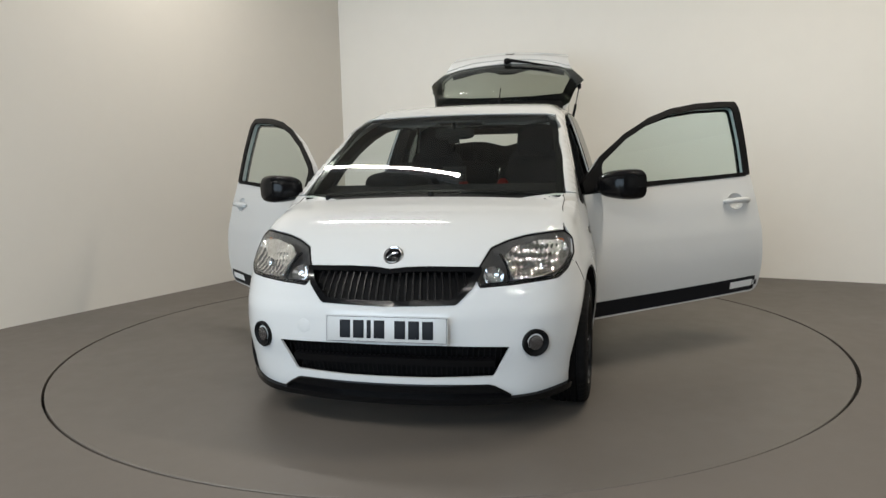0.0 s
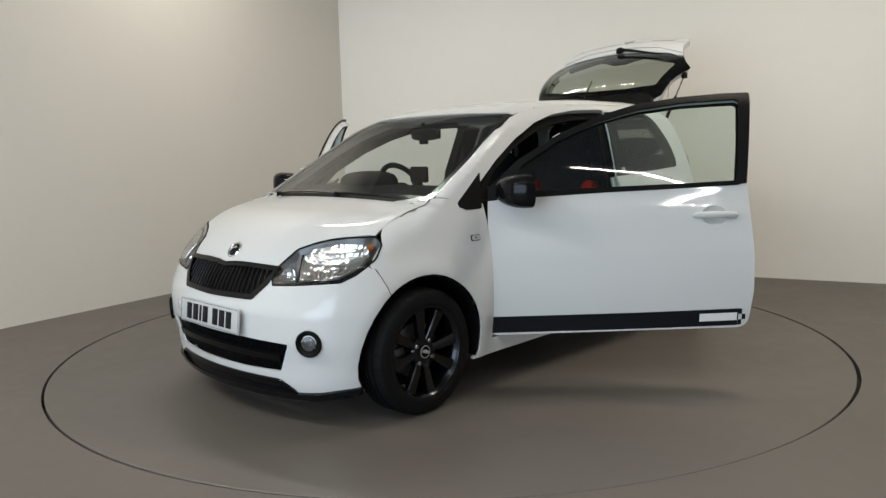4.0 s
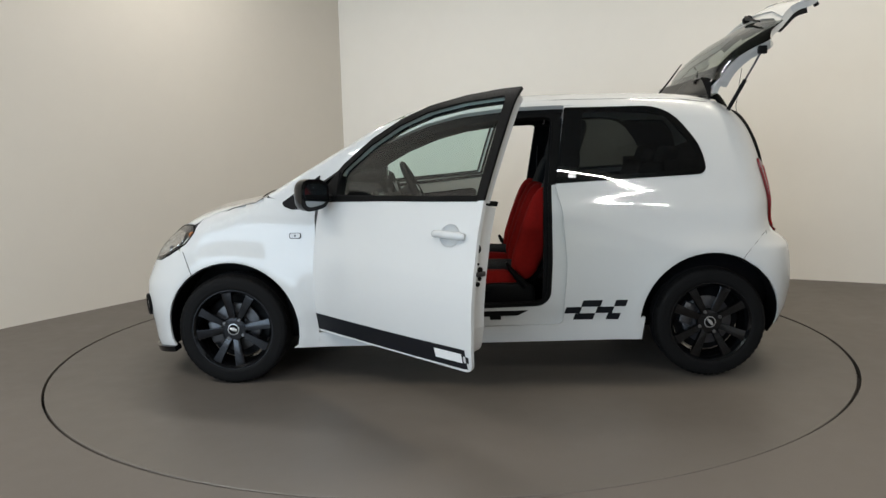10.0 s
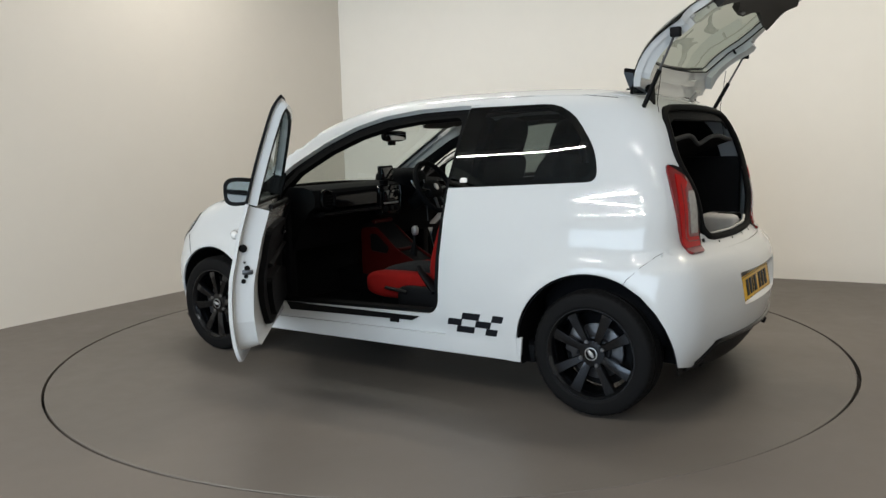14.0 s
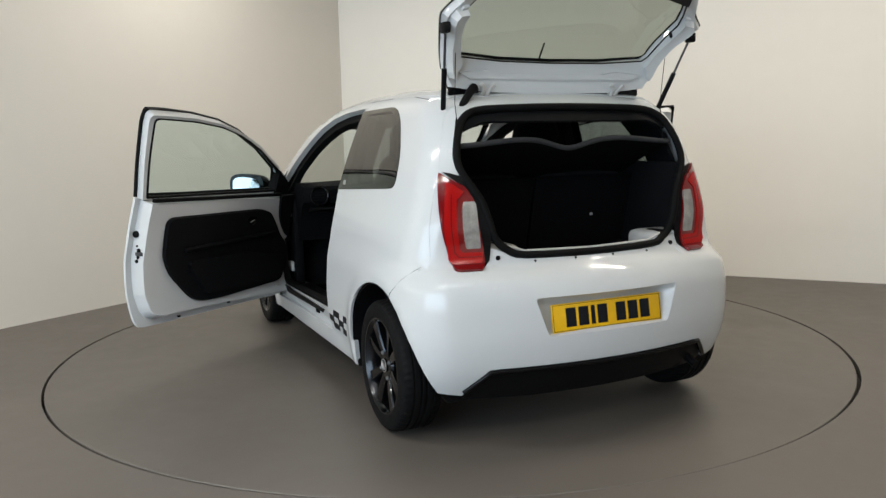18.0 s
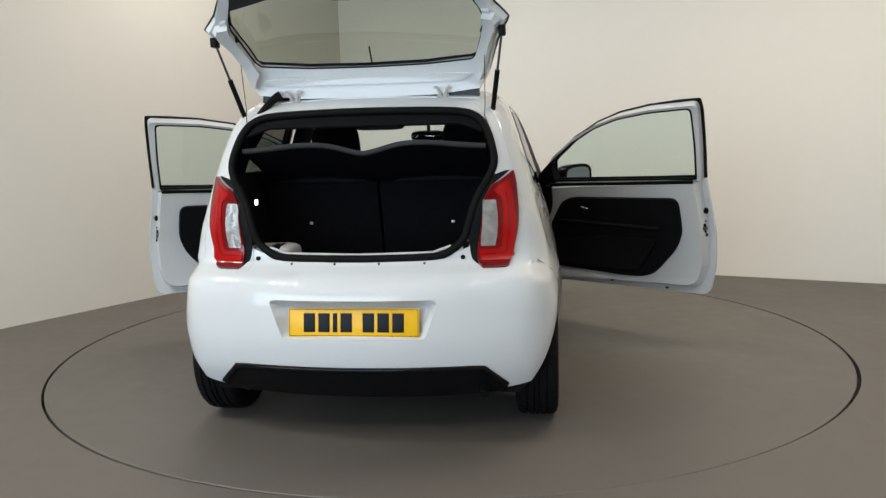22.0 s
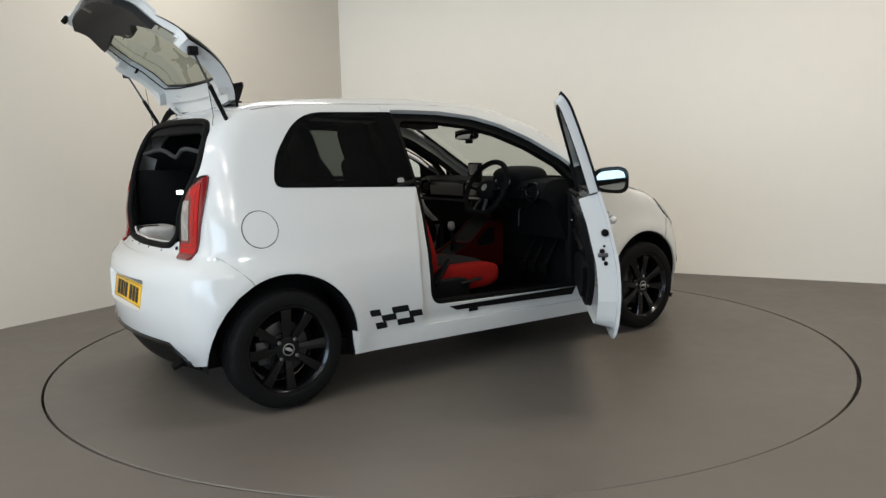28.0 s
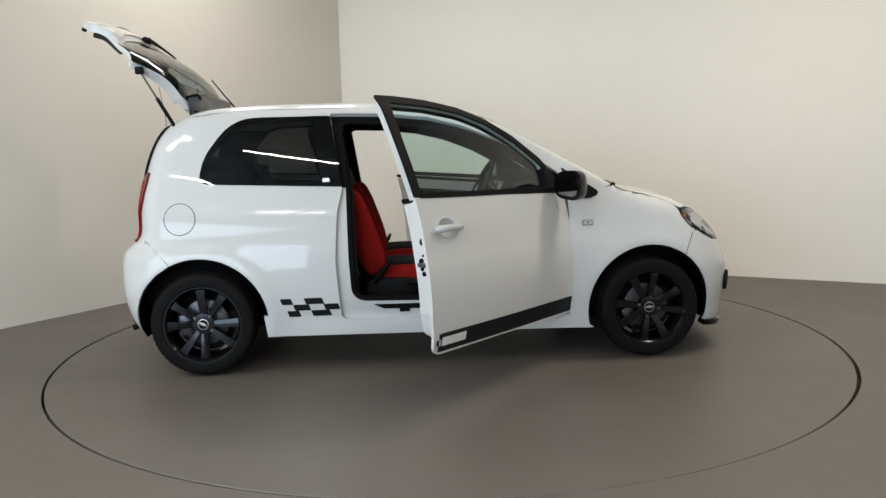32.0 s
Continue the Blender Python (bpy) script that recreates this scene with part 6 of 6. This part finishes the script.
for x in (-0.11, 0.11):
    tubed("column_stalk", [m @ Vector((x * 0.3, 0, -0.06)), m @ Vector((x, 0.015, -0.055))], 0.008, BLACK_PLASTIC, wheel_s, 6)
bm = bmesh.new()
tube(bm, [(0.50, -0.42, 0.80), (0.485, -0.425, 0.795), (0.48, -0.425, 0.70)], 0.004, 6)
part("hanging_keys", bm, STEEL, car)
# centre console with red sides, gear lever and handbrake
console = extruded("console", [(0.62, 0.72), (0.535, 0.735), (0.34, 0.565), (0.18, 0.475), (0.0, 0.43), (0.0, 0.36), (0.62, 0.36)], -0.095, 0.095, BLACK_PLASTIC, car, label="black centre console with red side panels")
for s, which in SIDES:
    bm = bmesh.new()
    prof = [(0.62, 0.70), (0.50, 0.71), (0.34, 0.575), (0.16, 0.485), (0.10, 0.40), (0.62, 0.37)]
    hole = [(0.555, 0.665), (0.50, 0.668), (0.40, 0.585), (0.42, 0.545), (0.55, 0.56)]
    v, tri = flat_fill([rounded(prof, 0.03), rounded(hole, 0.02)], 0.05)
    p = np.stack([v[:, 0], np.full(len(v), s * 0.104), v[:, 1]], -1)
    sheet("red_side_panel", p, np.tile(np.array([[0.0, s, 0.0]]), (len(p), 1)), tri, RED_PLASTIC, console, 0.012, "red plastic side panel")
for x, z, r in ((0.53, 0.738, 0.014), (0.34, 0.572, 0.012)):
    tubed("frame_bar", [(x, -0.09, z), (x, 0.09, z)], r, RED_PLASTIC, console, 8, "red plastic bar")
gl = tubed("gear_lever", [(0.30, 0.0, 0.50), (0.285, 0.0, 0.62), (0.28, 0.0, 0.66)], [0.030, 0.010, 0.009], BLACK_SOFT, car, 12)
puffed("gear_knob", (0.278, 0, 0.685), (0.045, 0.042, 0.06), SILVER, gl, 0.8, 0.9)
hb = tubed("handbrake", [(-0.22, 0.02, 0.42), (-0.08, 0.02, 0.50), (0.06, 0.02, 0.565)], [0.018, 0.014, 0.017], BLACK_SOFT, car, 10)
turned("brake_button", [(0.008, 0), (0.008, 0.014), (0.0001, 0.016)], CHROME, hb, 10, at_normal(Vector((0.066, 0.02, 0.568)), Vector((1, 0, 0.45))))
for i, y in enumerate((-0.20, -0.29, -0.40)):
    tubed("pedal", [(0.84, y, 0.60), (0.72, y, 0.44), (0.70, y, 0.40)], 0.010, BLACK_PLASTIC, car, 6)
    boxed("pedal_pad", (0.69, y - 0.03, 0.38), (0.705, y + 0.03, 0.44), RUBBER, car, 0.004)
# rear-view mirror and sun visors
rv = puffed("interior_mirror", (0.418, 0.0, 1.262), (0.04, 0.225, 0.068), BLACK_PLASTIC, car, 0.6, 0.5, None, "black interior mirror")
boxed("mirror_face", (0.396, -0.10, 1.236), (0.400, 0.10, 1.288), MIRROR, rv, 0.002)
tubed("mirror_stem", [(0.425, 0, 1.28), (0.44, 0, 1.325)], 0.012, BLACK_PLASTIC, rv, 8)
boxed("toll_tag", (0.425, -0.03, 1.206), (0.445, 0.03, 1.232), BLACK_PLASTIC, car, 0.004)
for s, which in SIDES:
    m = at_normal(Vector((0.25, s * 0.29, 1.336)), Vector((0.45, 0, 1)), (1, 0, 0))
    puffed("sun_visor", (0, 0, 0), (0.32, 0.13, 0.022), HEADLINER, car, 0.5, 0.4, m)


# front seats
for s, which in SIDES:
    y = s * 0.345
    cush = puffed("front_seat", (-0.08, y, 0.465), (0.52, 0.36, 0.17), GREY_CLOTH, car, 0.5, 0.4, None, "black cloth front seat with red side panels")
    for k in (-1, 1):
        yy = y + k * 0.205
        puffed("cushion_bolster", (-0.05, yy, 0.462), (0.50, 0.10, 0.15), RED_CLOTH, cush, 0.6, 0.55, None, "red cloth bolster")
        lean = Matrix.Translation((-0.31, yy, 0.53)) @ Matrix.Rotation(radians(-19), 4, "Y")
        puffed("back_bolster", (0.02, 0, 0.20), (0.16, 0.10, 0.50), RED_CLOTH, cush, 0.6, 0.6, lean, "red cloth bolster")
    lean = Matrix.Translation((-0.33, y, 0.50)) @ Matrix.Rotation(radians(-19), 4, "Y")
    puffed("backrest", (0, 0, 0.30), (0.13, 0.40, 0.70), GREY_CLOTH, cush, 0.45, 0.4, lean)
    puffed("shoulder_panel", (-0.015, 0, 0.56), (0.12, 0.36, 0.28), GREY_CLOTH, cush, 0.5, 0.5, lean)
    puffed("head_restraint", (0.0, 0, 0.74), (0.11, 0.25, 0.26), GREY_CLOTH, cush, 0.55, 0.5, lean)
    puffed("seat_front_pad", (0.12, y, 0.445), (0.14, 0.36, 0.13), GREY_CLOTH, cush, 0.6, 0.5)
    boxed("seat_frame", (-0.30, y - 0.20, 0.31), (0.12, y + 0.20, 0.40), BLACK_PLASTIC, cush, 0.02)
    side = y + s * 0.265
    bm = bmesh.new()
    puff(bm, (-0.20, side, 0.41), (0.30, 0.045, 0.13), 0.5, 0.5)
    part("side_cover", bm, BLACK_PLASTIC, cush, angle=60)
    tubed("recline_lever", [(-0.30, side + s * 0.01, 0.46), (-0.22, side + s * 0.02, 0.55), (-0.20, side + s * 0.02, 0.585)], [0.045, 0.028, 0.016], BLACK_PLASTIC, cush, 10, flat=0.5)
    tubed("height_lever", [(-0.12, side + s * 0.015, 0.44), (0.02, side + s * 0.02, 0.455)], [0.020, 0.014], BLACK_PLASTIC, cush, 8, flat=0.6)
    for k in (-0.16, 0.16):
        boxed("seat_rail", (-0.36, y + k - 0.02, 0.285), (0.20, y + k + 0.02, 0.315), DARK_STEEL, cush, 0.004)
# rear bench
bench = puffed("rear_bench", (-0.72, 0, 0.42), (0.50, 1.16, 0.22), GREY_CLOTH, car, 0.45, 0.3, None, "black cloth rear bench")
for s, which in SIDES:
    lean = Matrix.Translation((-0.93, s * 0.285, 0.46)) @ Matrix.Rotation(radians(-14), 4, "Y")
    puffed("bench_back", (0, 0, 0.31), (0.15, 0.56, 0.64), GREY_CLOTH, bench, 0.4, 0.3, lean)
    puffed("bench_panel", (0.035, s * 0.04, 0.30), (0.11, 0.10, 0.5), GREY_CLOTH, bench, 0.5, 0.5, lean)
    puffed("bench_head_restraint", (-0.01, 0, 0.66), (0.09, 0.24, 0.13), GREY_CLOTH, bench, 0.55, 0.5, lean)
    boxed("back_board", (-0.088, -0.279, 0.02), (-0.068, 0.279, 0.62), CARPET, bench, 0.006, lean)
    p = lean @ Vector((-0.092, 0.045 * s, 0.43))
    boxed("tether_mark", (p.x - 0.004, p.y - 0.007, p.z - 0.006), (p.x + 0.004, p.y + 0.007, p.z + 0.006), SILVER, bench, 0.002)

# boot
boxed("boot_floor", (-1.57, -0.47, 0.675), (-1.0, 0.47, 0.70), CARPET, car, 0.008)
boxed("boot_back", (-1.06, -0.56, 0.30), (-1.03, 0.56, 0.70), CARPET, car, 0.005)
boxed("boot_front_wall", (-1.595, -0.36, 0.40), (-1.575, 0.36, 0.735), BLACK_PLASTIC, car, 0.006)
for s, which in SIDES:
    boxed("boot_side_trim", (-1.50, s * 0.555 - 0.02, 0.55), (-1.02, s * 0.555 + 0.02, 1.10), BLACK_SOFT, car, 0.012)
    out = 0.0 if s > 0 else 0.075
    f = puffed("foam_tray", (-1.46 + 0.4 * out, s * (0.40 + out), 0.728), (0.21, 0.215, 0.145), BOOT_TRIM, car, 0.35, 0.45, None, "pale moulded foam tray")
    boxed("strap", (-1.564 + 0.4 * out, s * (0.365 + out) - 0.026, 0.765), (-1.44 + 0.4 * out, s * (0.365 + out) + 0.026, 0.804), RUBBER, f, 0.012)
boxed("boot_lamp", (-1.288, 0.534, 0.952), (-1.248, 0.545, 0.980), mat("lit_lamp_lens", (1.0, 0.97, 0.9), 0.3, emit=4.0), car, 0.004, label="small lit boot lamp")
# tilted parcel shelf with a wavy rear edge
nx, ny = 10, 36
pts, nrm, tri = [], [], []
for i in range(nx + 1):
    for j in range(ny + 1):
        y = -0.51 + 1.02 * j / ny
        t = i / nx
        wave = 0.010 * math.cos(2 * math.pi * (abs(y) - 0.22) / 0.62) - 0.024 * math.exp(-(y / 0.11) ** 2)
        pts.append((-1.03 - 0.42 * t + 0.02 * math.exp(-(y / 0.15) ** 2) * t, y, 1.03 + 0.175 * t + wave * t * t))
        nrm.append((0.36, 0.0, 0.93))
for i in range(nx):
    for j in range(ny):
        a = i * (ny + 1) + j
        tri += [(a, a + 1, a + ny + 2), (a, a + ny + 2, a + ny + 1)]
shelf = sheet("parcel_shelf", np.array(pts), np.array(nrm), tri, CARPET, car, 0.012, "black parcel shelf tilted up on cords")
lip = [Vector(pts[nx * (ny + 1) + j]) + Vector((-0.004, 0, -0.004)) for j in range(ny + 1)]
tubed("shelf_edge", lip, 0.011, mat("grey_carpet_edge", (0.024, 0.025, 0.027), 0.9, vary=0.3, scale=60, bump=0.5, bump_scale=500), shelf, 8)


# ---------------------------------------------------------------- the slow turn
HEADINGS = (-103.3, -118.85, -134.6, -150.3, -166.4, -182.25, -198.05, -213.95, -230.0, -245.85, -261.55, -277.33, -293.1, -309.0, -324.8, -340.35, -355.97)


def motions():
    turn = [(2.0 * i, Matrix.Rotation(radians(h), 4, "Z")) for i, h in enumerate(HEADINGS)]
    walk(turntable, turn)
    walk(car, [(t, m @ Matrix.Translation((-0.140, 0.133, 0.0))) for t, m in turn])


motions()
